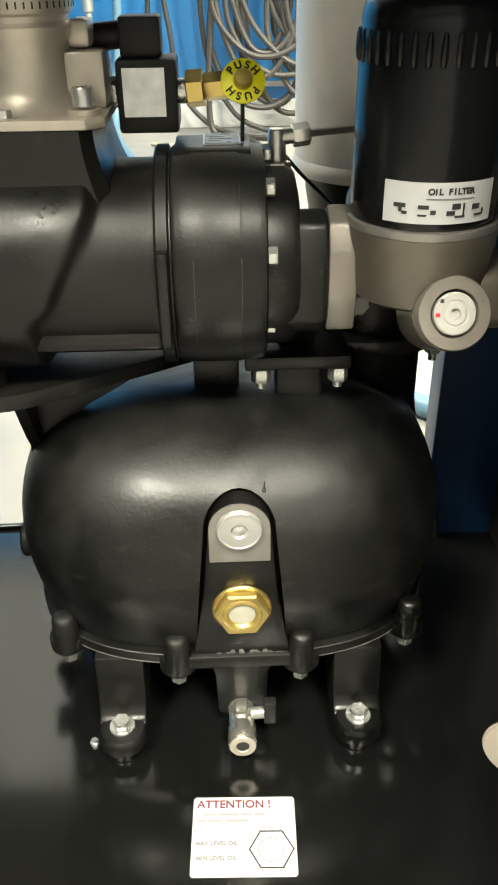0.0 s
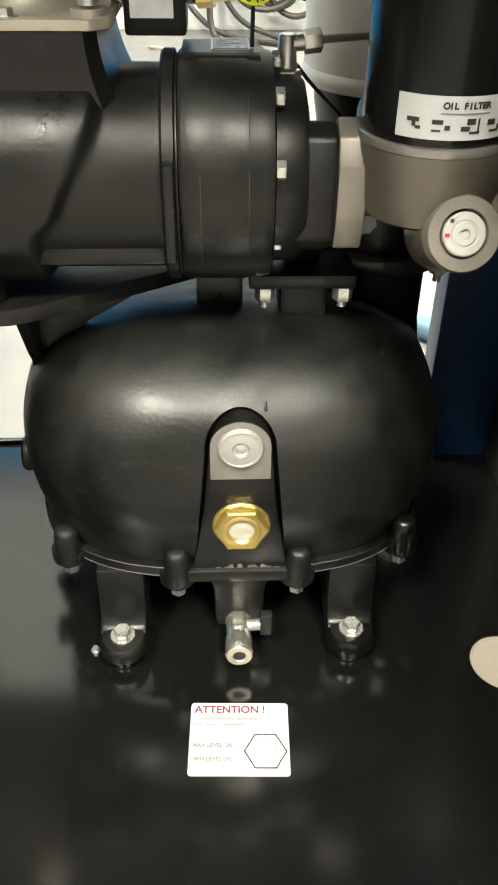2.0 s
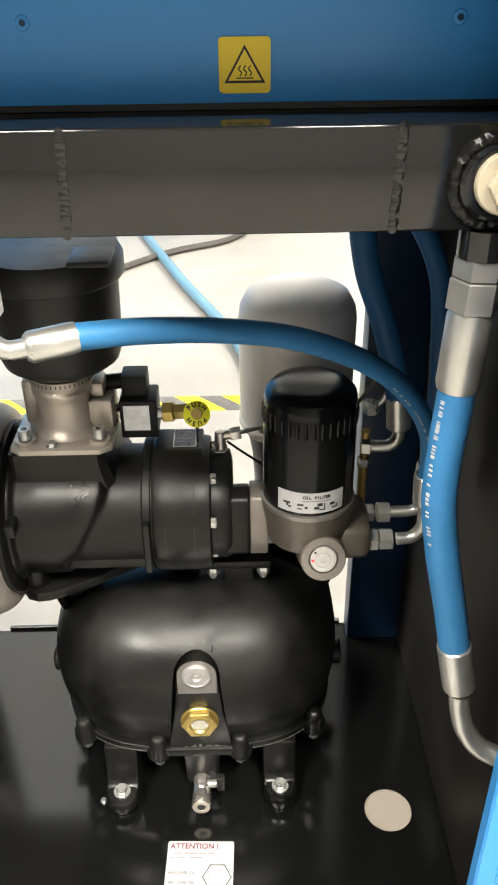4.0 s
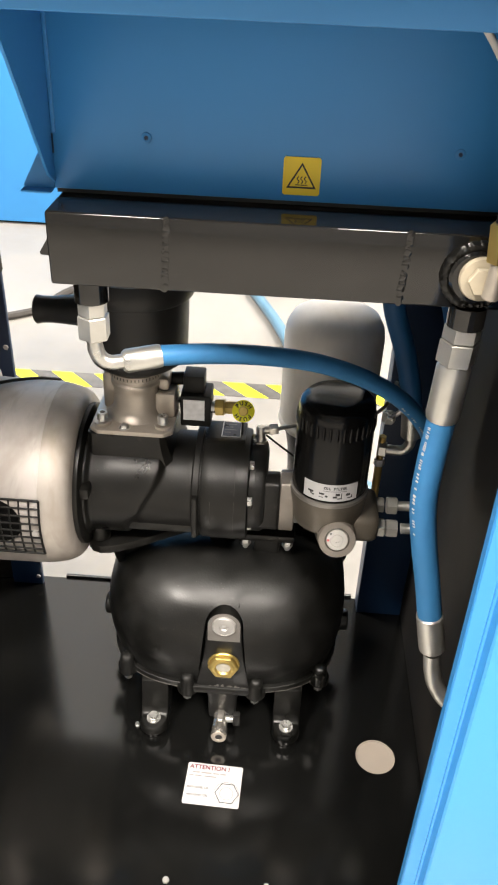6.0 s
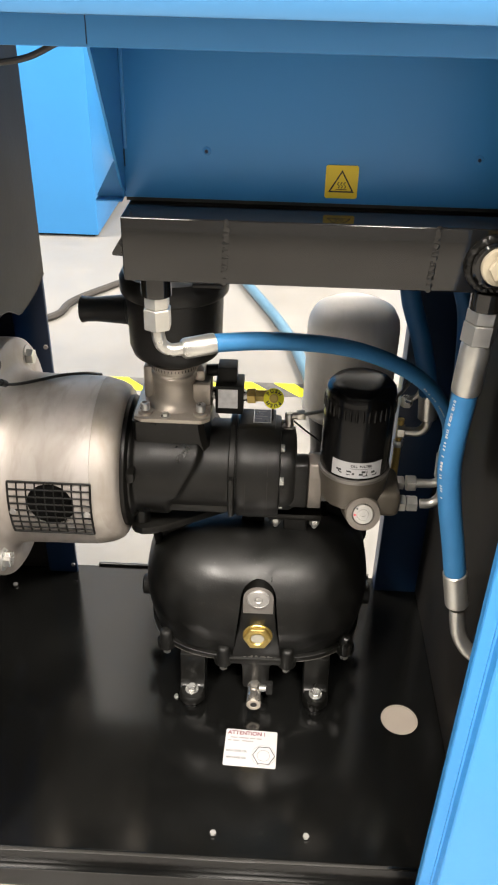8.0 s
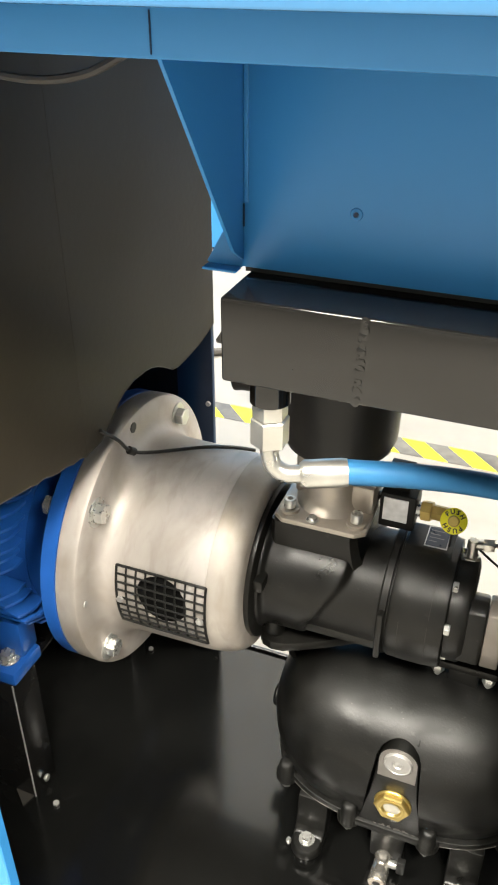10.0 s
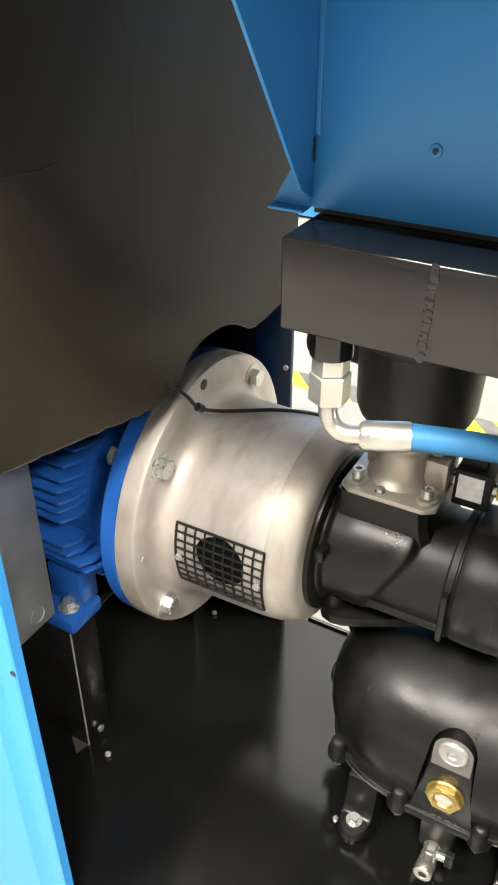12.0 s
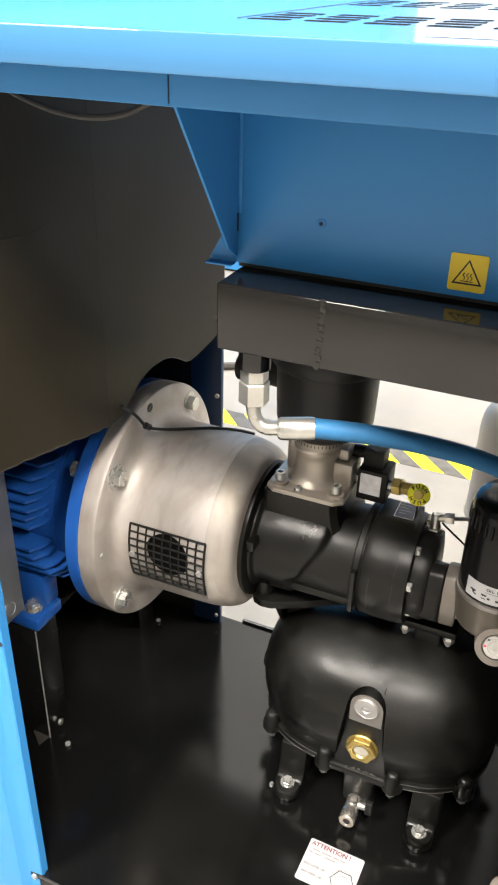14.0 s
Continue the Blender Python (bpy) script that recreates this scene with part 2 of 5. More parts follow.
def lathe(profile, at=(0, 0, 0), axis=(0, 0, 1), seg=40):
    """A turned solid: profile of (radius, height) along the axis."""
    bm = bmesh.new()
    rings = []
    for r, h in profile:
        if r < 1e-6:
            rings.append([bm.verts.new((0, 0, h))])
        else:
            rings.append([bm.verts.new((r * math.cos(2 * math.pi * k / seg), r * math.sin(2 * math.pi * k / seg), h)) for k in range(seg)])
    for a, b in zip(rings, rings[1:]):
        for k in range(seg):
            q = [a[k % len(a)], a[(k + 1) % len(a)], b[(k + 1) % len(b)], b[k % len(b)]]
            q = list(dict.fromkeys(q))
            if len(q) > 2:
                bm.faces.new(q)
    if len(rings[0]) > 2 and len(rings[-1]) > 2:
        for k in range(seg):
            bm.faces.new((rings[-1][k], rings[-1][(k + 1) % seg], rings[0][(k + 1) % seg], rings[0][k]))
    bmesh.ops.transform(bm, matrix=Matrix.Translation(at) @ turned(axis), verts=bm.verts)
    return bm


def rod(p, q, r, r2=None, seg=24, bevel=0.0):
    p, q = Vector(p), Vector(q)
    h = (q - p).length
    r2 = r if r2 is None else r2
    if bevel:
        prof = [(0, 0), (r - bevel, 0), (r, bevel), (r2, h - bevel), (r2 - bevel, h), (0, h)]
    else:
        prof = [(0, 0), (r, 0), (r2, h), (0, h)]
    return lathe(prof, p, q - p, seg)


def hexbar(p, q, across, bevel=0.0008):
    """A hexagonal nut or bolt head between two points."""
    r = across / math.sqrt(3)
    p, q = Vector(p), Vector(q)
    h = (q - p).length
    return lathe([(0, 0), (r * 0.93, 0), (r, bevel), (r, h - bevel), (r * 0.93, h), (0, h)], p, q - p, 6)


def spline(points, n=14):
    """A smooth line through points."""
    ps = [Vector(p) for p in points]
    ps = [ps[0] * 2 - ps[1], *ps, ps[-1] * 2 - ps[-2]]
    out = []
    for a, b, c, d in zip(ps, ps[1:], ps[2:], ps[3:]):
        for k in range(n):
            t = k / n
            out.append(0.5 * (2 * b + (c - a) * t + (2 * a - 5 * b + 4 * c - d) * t * t + (3 * b - a - 3 * c + d) * t ** 3))
    out.append(ps[-2])
    return out


def tube(points, r, n=12, seg=16, smooth=True):
    """A round hose or cable along points."""
    ps = spline(points, n) if smooth else [Vector(p) for p in points]
    bm = bmesh.new()
    d = (ps[1] - ps[0]).normalized()
    side = d.orthogonal().normalized()
    rings = []
    for k, p in enumerate(ps):
        e = (ps[min(k + 1, len(ps) - 1)] - ps[max(k - 1, 0)]).normalized()
        side = (side - e * side.dot(e)).normalized()
        up = e.cross(side)
        rings.append([bm.verts.new(p + r * (side * math.cos(2 * math.pi * j / seg) + up * math.sin(2 * math.pi * j / seg))) for j in range(seg)])
    for a, b in zip(rings, rings[1:]):
        for j in range(seg):
            bm.faces.new((a[j], a[(j + 1) % seg], b[(j + 1) % seg], b[j]))
    bm.faces.new(rings[0])
    bm.faces.new(rings[-1])
    return bm


def plate(outline, a, b, axis="z", bevel=0.0):
    """A flat sheet: an outline of pairs, extruded from a to b along the axis. Pairs are the two other axes in order."""
    bm = bmesh.new()

    def v(u, w, h):
        return {"x": (h, u, w), "y": (u, h, w), "z": (u, w, h)}[axis]

    lo = [bm.verts.new(v(u, w, a)) for u, w in outline]
    hi = [bm.verts.new(v(u, w, b)) for u, w in outline]
    bm.faces.new(lo)
    bm.faces.new(hi)
    for k in range(len(lo)):
        bm.faces.new((lo[k], lo[(k + 1) % len(lo)], hi[(k + 1) % len(lo)], hi[k]))
    bmesh.ops.recalc_face_normals(bm, faces=bm.faces)
    if bevel:
        bmesh.ops.bevel(bm, geom=list(bm.edges), offset=bevel, segments=2, affect="EDGES", profile=0.5)
    return bm


def words(text, size, material, m, parent, name="lettering", align="CENTER", bold=0.0):
    """Raised flat lettering in the built-in font, as a mesh."""
    cu = bpy.data.curves.new(name, "FONT")
    cu.body, cu.size, cu.align_x, cu.align_y, cu.extrude = text, size, align, "CENTER", 0.00008
    cu.offset = bold
    tmp = bpy.data.objects.new("tmp_text", cu)
    scene.collection.objects.link(tmp)
    me = bpy.data.meshes.new_from_object(tmp.evaluated_get(bpy.context.evaluated_depsgraph_get()))
    bpy.data.objects.remove(tmp)
    bpy.data.curves.remove(cu)
    me.materials.clear()
    me.materials.append(material)
    ob = new(name, me)
    ob.parent = parent
    ob.matrix_basis = m
    return ob


def circle(cx, cy, r, n=40):
    return [(cx + r * math.cos(2 * math.pi * k / n), cy + r * math.sin(2 * math.pi * k / n)) for k in range(n)]


def bolt(parent, p, axis, across=0.012, h=0.007, washer=True, material=None, name="bolt", socket=False):
    """A bolt head standing on p along the axis, with its washer."""
    p, d = Vector(p), Vector(axis).normalized()
    bm = bmesh.new()
    if washer:
        merge(bm, rod(p - d * 0.0005, p + d * 0.0015, across * 0.85, seg=20))
    if socket:
        merge(bm, lathe([(0, 0), (across / 2, 0), (across / 2, h * 0.9), (across * 0.45, h), (across * 0.27, h), (across * 0.27, h * 0.5), (0, h * 0.5)], p + d * 0.0015, d, 20))
    else:
        merge(bm, hexbar(p + d * 0.0015, p + d * (0.0015 + h), across))
    return part(name, bm, material or M_STEEL, parent)


def cut(bm, cutter):
    """The first solid less the second."""
    obs = []
    for k, m in enumerate((bm, cutter)):
        me = bpy.data.meshes.new("tmp_solid")
        bmesh.ops.recalc_face_normals(m, faces=m.faces)
        m.to_mesh(me)
        m.free()
        ob = bpy.data.objects.new("tmp_solid", me)
        scene.collection.objects.link(ob)
        obs.append(ob)
    mod = obs[0].modifiers.new("cut", "BOOLEAN")
    mod.operation, mod.object, mod.solver = "DIFFERENCE", obs[1], "EXACT"
    me = bpy.data.meshes.new_from_object(obs[0].evaluated_get(bpy.context.evaluated_depsgraph_get()))
    out = bmesh.new()
    out.from_mesh(me)
    bpy.data.meshes.remove(me)
    for ob in obs:
        data = ob.data
        bpy.data.objects.remove(ob)
        bpy.data.meshes.remove(data)
    bmesh.ops.remove_doubles(out, verts=out.verts, dist=0.0003)
    bmesh.ops.dissolve_degenerate(out, edges=out.edges, dist=0.0003)
    return out


def sheet_with_holes(outline, holes, a, b):
    """A level sheet between heights a and b with several holes."""
    bm = bmesh.new()
    for z in (a, b):
        edges = []
        for loop in (outline, *holes):
            vs = [bm.verts.new((u, w, z)) for u, w in loop]
            edges += [bm.edges.new((vs[k], vs[(k + 1) % len(vs)])) for k in range(len(vs))]
        bmesh.ops.triangle_fill(bm, use_beauty=True, edges=edges)
    for loop in (outline, *holes):
        n = len(loop)
        for k in range(n):
            bm.faces.new([bm.verts.new((*loop[i % n], z)) for i, z in ((k, a), (k + 1, a), (k + 1, b), (k, b))])
    return bm


def rect(x0, x1, y0, y1):
    return [(x0, y0), (x1, y0), (x1, y1), (x0, y1)]


# ---------------------------------------------------------------- the hall
solid("ground", B((-6, 6, -5, 6, GROUND - 0.1, GROUND)), M_CONCRETE, "pale sealed concrete workshop floor", "floor", "structure")
solid("wall_north", B((-6, 6, 5.0, 5.15, GROUND, 3.6)), M_WALL, "white painted hall wall", "wall", "structure")
# these three walls are unseen; their grey cuts bounce light on the hood
solid("wall_south", B((-6, 6, -5.15, -5, GROUND, 3.6)), M_DULL, "unseen hall wall, grey to limit bounce light", "wall", "structure")
solid("wall_west", B((-6.15, -6, -5.15, 5.15, GROUND, 3.6)), M_DULL, "unseen hall wall, grey to limit bounce light", "wall", "structure")
solid("wall_east", B((6, 6.15, -5.15, 5.15, GROUND, 3.6)), M_DULL, "unseen hall wall, grey to limit bounce light", "wall", "structure")
solid("ceiling", B((-6.15, 6.15, -5.15, 5.15, 3.6, 3.7)), M_WALL, "white hall ceiling", "ceiling", "structure")

LAMPS = [(x, y) for y, row in ((-1.5, (-1.35, 0.7, 2.75)), (2.1, (-2.3, 1.8, 3.85))) for x in row]
for x, y in LAMPS:
    lum = thing("ceiling_light", "long white ceiling light with a glowing diffuser", "ceiling light", (x, y, 3.55), "hall ceiling lights")
    part("housing", B((-0.34, 0.34, -0.64, 0.64, -0.05, 0.05), bevel=0.01), M_WALL, lum)
    part("diffuser", B((-0.30, 0.30, -0.60, 0.60, -0.062, -0.051)), M_LAMP, lum, "glowing opal diffuser")
    la = bpy.data.lights.new("ceiling_lamp", "AREA")
    la.shape, la.size, la.size_y, la.energy, la.color = "RECTANGLE", 0.6, 1.2, LAMP_W, (1.0, 0.965, 0.915)
    lo = new("ceiling_lamp", la)
    lo.parent = lum
    lo.location = (0, 0, -0.07)

# translucent roof panels over the far side of the hall
roof = thing("roof_light", "row of bright translucent roof panels in the ceiling", "roof light", (-1.45, 3.85, 3.597))
for k in range(4):
    part("pane", B((-0.62, 0.62, -1.16 + k * 0.585, -0.60 + k * 0.585, -0.012, -0.004), bevel=0.002), M_ROOFLIGHT, roof)
for x in (-0.6415, 0.6415):
    part("frame_bar", B((x - 0.0185, x + 0.0185, -1.2, 1.2, -0.03, 0.0), bevel=0.003), M_WALL, roof)

# blue service panel far behind, on a white plinth
pan = thing("wall_panel", "blue steel service panel on a white plinth", "wall panel", (0, 3.62, GROUND))
part("plinth", B((-0.9, 2.4, 0.0, 0.30, 0.0, 0.10), bevel=0.006), M_WALL, pan)
part("panel", B((-0.9, 2.4, 0.05, 0.28, 0.101, 1.15), bevel=0.004), M_BLUEWALL, pan)
part("rail", B((-0.9, 2.4, 0.03, 0.05, 0.15, 0.17), bevel=0.003), M_STEELTUBE, pan, "grey steel rail")

cab = thing("machine_cabinet", "light blue machine cabinet standing on the floor", "cabinet", (-1.9, 2.82, GROUND))
part("body", B((-1.3, 1.22, 0.0, 0.50, 0.01, 1.7), bevel=0.006), M_BLUE, cab)
part("plinth", B((-1.28, 1.20, 0.02, 0.48, 0.0, 0.0099)), M_RUBBER, cab)

# hazard tape on the floor
tape = thing("floor_tape", "yellow and black hazard tape stuck to the floor", "floor tape", (0, 1.586, GROUND))
for k in range(26):
    x = -1.5 + k * 0.115
    for w0, m in ((0.0, M_TAPE_Y), (0.0575, M_TAPE_B)):
        a = x + w0
        part("stripe", plate([(a, 0), (a + 0.057, 0), (a + 0.057 - 0.07, 0.072), (a - 0.07, 0.072)], 0.0004, 0.0012), m, tape)

# cables hanging over the panel and lying on the floor
rnd = random.Random(5)
for k in range(17):
    cx, w, drop = 0.29 + rnd.uniform(-0.13, 0.17), rnd.uniform(0.10, 0.25), rnd.uniform(-0.02, 0.20)
    y = 3.56 - rnd.uniform(0, 0.10)
    top = 0.95
    lean = rnd.uniform(-0.1, 0.1)
    pts = [(cx - w * 0.6, y, top), (cx - w * rnd.uniform(0.7, 1.1), y - 0.02, 0.55), (cx - w * 0.9, y - 0.03, 0.25 + drop * 0.6), (cx - w * 0.25 + lean * 0.3, y - 0.04, 0.035 + drop),
           (cx + w * 0.45, y - 0.04, 0.05 + drop), (cx + w, y - 0.03, 0.30 + drop * 0.5), (cx + w * rnd.uniform(0.5, 0.9), y, 0.6), (cx + w * 0.2 + lean, y, top)]
    solid("cable", tube(pts, 0.0108, n=8, seg=8), M_CABLE, "grey cable looped over the blue panel", "cable", group="hanging cables")
for pts in ([(-0.17, 3.5, 0.95), (-0.165, 3.5, 0.49), (-0.14, 3.5, 0.28), (-0.115, 3.5, 0.10), (-0.02, 3.46, -0.02), (0.10, 3.40, GROUND + 0.012), (0.25, 3.3, GROUND + 0.012)],
            [(-0.06, 3.52, 0.95), (-0.03, 3.52, 0.48), (0.0, 3.51, 0.19), (0.10, 3.49, 0.0), (0.24, 3.44, GROUND + 0.013), (0.36, 3.3, GROUND + 0.013)],
            [(-0.62, 3.53, 0.7), (-0.56, 3.53, 0.36), (-0.45, 3.53, 0.19), (-0.33, 3.53, 0.16), (-0.23, 3.53, 0.30), (-0.20, 3.53, 0.9)]):
    solid("cable", tube(pts, 0.010, n=8, seg=8), M_CABLE, "single grey cable hanging beside the coil", "cable", group="hanging cables")
solid("air_hose", tube([(-0.66, 3.55, 0.9), (-0.62, 3.54, 0.6), (-0.585, 3.52, 0.42), (-0.545, 3.50, 0.19), (-0.47, 3.45, 0.02), (-0.38, 3.35, GROUND + 0.018)], 0.016, n=8, seg=10), M_AIRLINE, "pale blue air hose hanging down the panel", "hose")
solid("red_hose", tube([(-0.80, 3.50, 0.40), (-0.765, 3.50, 0.38), (-0.735, 3.50, 0.30), (-0.735, 3.50, 0.18), (-0.75, 3.50, 0.05), (-0.78, 3.47, GROUND + 0.01)], 0.009, n=8, seg=8), M_RED, "red air hose hanging by the blue cabinet", "hose")
hp = thing("hose_coupling", "steel quick coupling hanging on a hose", "coupling")
part("body", rod((-0.44, 3.5, 0.36), (-0.44, 3.5, 0.46), 0.022, bevel=0.004), M_STEELTUBE, hp)
part("tip", rod((-0.44, 3.5, 0.34), (-0.44, 3.5, 0.36), 0.014), M_STEELTUBE, hp)
part("hose", tube([(-0.44, 3.5, 0.46), (-0.445, 3.51, 0.6), (-0.46, 3.52, 0.9)], 0.014, seg=10), M_AIRLINE, hp)
solid("cable", tube([(0.05, 3.45, 0.9), (0.02, 3.45, 0.4), (0.0, 3.45, 0.1), (0.02, 3.43, GROUND + 0.012), (0.15, 3.28, GROUND + 0.012), (0.174, 3.11, GROUND + 0.012), (0.063, 2.863, GROUND + 0.012), (-0.2, 2.68, GROUND + 0.012), (-0.60, 2.20, GROUND + 0.012), (-0.69, 2.0, GROUND + 0.012), (-1.1, 1.8, GROUND + 0.012), (-1.6, 1.75, GROUND + 0.012)], 0.012, n=10, seg=8),
      M_CABLE, "grey cable trailing over the floor", "cable")
solid("air_hose", tube([(-0.33, 3.5, 1.1), (-0.33, 3.5, 0.4), (-0.36, 3.42, 0.05), (-0.33, 3.2, GROUND + 0.02), (-0.12, 2.5, GROUND + 0.02), (0.06, 2.0, GROUND + 0.02), (0.13, 1.7, GROUND + 0.02), (0.2, 1.3, GROUND + 0.02), (0.5, 1.0, GROUND + 0.02)], 0.017, n=10, seg=10),
      M_AIRLINE, "pale blue air hose lying on the floor", "hose")

for pts in ([(0.570, 3.43, 0.085), (0.600, 3.42, 0.075), (0.625, 3.42, 0.050), (0.615, 3.42, 0.005)], [(-0.22, 3.27, GROUND + 0.006), (-0.19, 3.24, GROUND + 0.010), (-0.16, 3.23, GROUND + 0.008), (-0.14, 3.245, GROUND + 0.006)]):
    solid("string_tie", tube(pts, 0.006, n=6, seg=6), M_IVORY, "loose cream string tie beside the cable coil", "string")

# ---------------------------------------------------------------- the compressor's cabinet
BX0, BX1, BY0, BY1 = -0.80, 0.305, 0.262, 0.795
case = thing("compressor_cabinet", "open blue compressor cabinet with a glossy black base plate", "cabinet", (0, 0, GROUND))
case.location = (0, 0, 0)
part("base_plate", sheet_with_holes(rect(BX0, BX1, BY0, BY1), [circle(0.246, 0.487, 0.0275)], -0.004, 0.0), M_BASE, case, "glossy black base plate with a round hole")
part("base_lip", B((BX0, BX1, BY0 - 0.003, BY0 - 0.0005, -0.006, 0.0035), bevel=0.0008), M_BASE, case)
part("base_skirt", B((BX0, BX1, BY0 - 0.0022, BY0 - 0.0006, -0.034, -0.0065)), M_SHEET, case)
part("base_lip", B((BX0, BX1, BY0 - 0.010, BY0 - 0.0006, -0.037, -0.0345), bevel=0.0007), M_BASE, case)
part("base_skirt", B((BX0, BX1, BY0 - 0.0095, BY0 - 0.008, GROUND, -0.0373)), M_SHEET, case)
part("rear_lip", B((-0.266, 0.225, 0.7955, 0.801, -0.004, 0.005), bevel=0.001), M_RUBBER, case)
part("base_skirt", B((BX0, BX1, BY1 - 0.04, BY1 - 0.002, GROUND, -0.0045)), M_SHEET, case)
# right front jamb: folded sheet with a step
part("front_post", plate([(0.231, 0.222), (0.231, 0.2135), (0.2322, 0.2115), (0.2418, 0.2072), (0.2432, 0.2085), (0.2452, 0.2080), (0.2478, 0.2010), (0.2498, 0.1997), (0.3165, 0.1985), (0.318, 0.200), (0.318, 0.238), (0.30, 0.238)], GROUND, 0.93, "z"), M_BLUE, case, "light blue folded front post", 25)
part("front_post", plate([(-0.3010, 0.272), (-0.3010, 0.2615), (-0.3025, 0.2600), (-0.3180, 0.2590), (-0.3200, 0.2580), (-0.3270, 0.2500), (-0.3300, 0.2490), (-0.415, 0.2475), (-0.415, 0.272)], GROUND, 0.918, "z"), M_BLUE, case, "light blue folded front post", 25)
bolt(case, (0.237, 0.2096, -0.02), (0, -1, 0), 0.008, 0.003, washer=False, name="screw")
bolt(case, (-0.310, 0.2595, 0.0), (0, -1, 0), 0.008, 0.003, washer=False, name="screw")
part("post_hole", rod((-0.3035, 0.2598, 0.394), (-0.3035, 0.2592, 0.394), 0.003, seg=14), M_INK, case)
part("front_panel", B((-0.82, -0.4155, 0.248, 0.262, GROUND, 0.918), bevel=0.002), M_BLUE, case)
# rear posts: their shade is in the base colour of M_NAVY
part("rear_post", B((0.232, 0.305, 0.764, 0.80, GROUND, 0.93), bevel=0.002), M_NAVY, case, "rear corner post in blue darkened for shade")
part("rear_post", B((-0.352, -0.3005, 0.776, 0.7845, GROUND, 0.93), bevel=0.002), M_NAVY, case, "rear post in blue darkened for shade")
part("side_panel", B((0.306, 0.318, 0.24, 0.80, GROUND, 0.94)), M_PANEL, case, "dark inner side panel")
part("rear_panel", B((-0.80, -0.353, 0.785, 0.797, 0.001, 0.93)), M_PANEL, case, "dark rear panel")
part("side_panel", B((-0.815, -0.803, 0.24, 0.80, GROUND, 0.94)), M_PANEL, case)
LID_RISE = 0.0286
SLOTS = [rect(-0.078 + c * 0.040, -0.050 + c * 0.040, y, y + 0.010) for c in range(8) for y in (0.345, 0.368, 0.391, 0.414, 0.560, 0.590, 0.620, 0.650)]


def lid_part(name, bm, label=""):
    for v in bm.verts:
        v.co.z += LID_RISE * (v.co.y - 0.232)
    return part(name, bm, M_LID, case, label)


lid_part("lid", sheet_with_holes(rect(-0.83, 0.345, 0.232, 0.95), SLOTS, 0.9635, 0.965), "glossy light blue sheet lid with vent slots")
lid_part("lid_edge", B((-0.83, 0.345, 0.228, 0.2315, 0.943, 0.965), bevel=0.0014))
lid_part("lid_edge", B((0.3455, 0.349, 0.228, 0.95, 0.943, 0.965), bevel=0.001))
lid_part("lid_edge", B((-0.83, 0.345, 0.9505, 0.954, 0.943, 0.965), bevel=0.001))
# black plates just proud of the lid paint the shade inside each slot
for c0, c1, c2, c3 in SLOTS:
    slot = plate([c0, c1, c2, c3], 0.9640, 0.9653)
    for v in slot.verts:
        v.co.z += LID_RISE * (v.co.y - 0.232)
    part("slot_shade", slot, M_VOID, case)
seam = B((-0.0855, -0.0845, 0.345, 0.949, 0.9652, 0.9656))
for v in seam.verts:
    v.co.z += LID_RISE * (v.co.y - 0.232)
part("lid_seam", seam, M_NAVY, case)
strip = B((0.059, 0.235, 0.268, 0.279, 0.9652, 0.9658))
for v in strip.verts:
    v.co.z += LID_RISE * (v.co.y - 0.232)
part("lid_strip", strip, M_PAPER, case, "white strip")
part("top_rail", B((-0.80, 0.305, 0.264, 0.268, 0.921, 0.9585), bevel=0.001), M_BLUE, case, "blue folded top rail")
part("top_rail", B((-0.80, 0.305, 0.2685, 0.285, 0.921, 0.924), bevel=0.001), M_BLUE, case)
part("hood_panel", B((-0.0955, 0.30, 0.3715, 0.3745, 0.7942, 0.957), bevel=0.0006), M_BLUE, case, "blue hood panel over the cooler")
part("hood_side", plate([(0.2715, 0.9235), (0.2715, 0.957), (0.3710, 0.957), (0.3710, 0.799), (0.356, 0.808)], -0.0960, -0.0940, "x"), M_BLUE, case, "blue triangular hood side")
part("hood_flange", B((-0.0938, -0.0907, 0.3703, 0.3713, 0.834, 0.9565), bevel=0.0005), M_BLUE, case)
part("hood_slit", B((-0.0937, -0.0927, 0.3690, 0.3697, 0.820, 0.8335)), M_NAVY, case)
part("hood_tab", plate([(-0.119, 0.795), (-0.1035, 0.823), (-0.0958, 0.823), (-0.0958, 0.7935), (-0.117, 0.7935)], 0.3720, 0.3740, "y"), M_BLUE, case)
part("hood_tab", B((-0.1185, -0.0960, 0.362, 0.3718, 0.7925, 0.794), bevel=0.0005), M_BLUE, case)
# added filler: keeps light from leaking between hood and cooler header
part("hood_gap_blocker", B((-0.0945, 0.298, 0.3752, 0.4690, 0.7904, 0.7942)), M_RUBBER, case, "black filler added to block light under the hood")
part("rail_seam", B((-0.0937, -0.0930, 0.2634, 0.2638, 0.923, 0.940)), M_NAVY, case)
for x in (-0.0255, 0.197):
    part("rivet", lathe([(0, 0), (0.0038, 0), (0.0034, 0.0006), (0.0018, 0.0009), (0.0015, -0.001), (0, -0.001)], (x, 0.3714, 0.8335), (0, -1, 0), 20), M_BLUE, case)
    part("rivet_core", rod((x, 0.3711, 0.8335), (x, 0.3703, 0.8335), 0.0014, seg=12), M_NAVY, case)
for z in (0.45, 0.02):
    bolt(case, (-0.306, 0.7755, z), (0, -1, 0), 0.0065, 0.003, washer=False, material=M_CAPALU, name="screw")
for x, y in ((-0.016, 0.291), (0.104, 0.293), (-0.39, 0.443), (-0.401, 0.733)):
    bolt(case, (x, y, 0), (0, 0, 1), 0.0075, 0.0035, washer=False, material=M_CAPALU, name="screw")

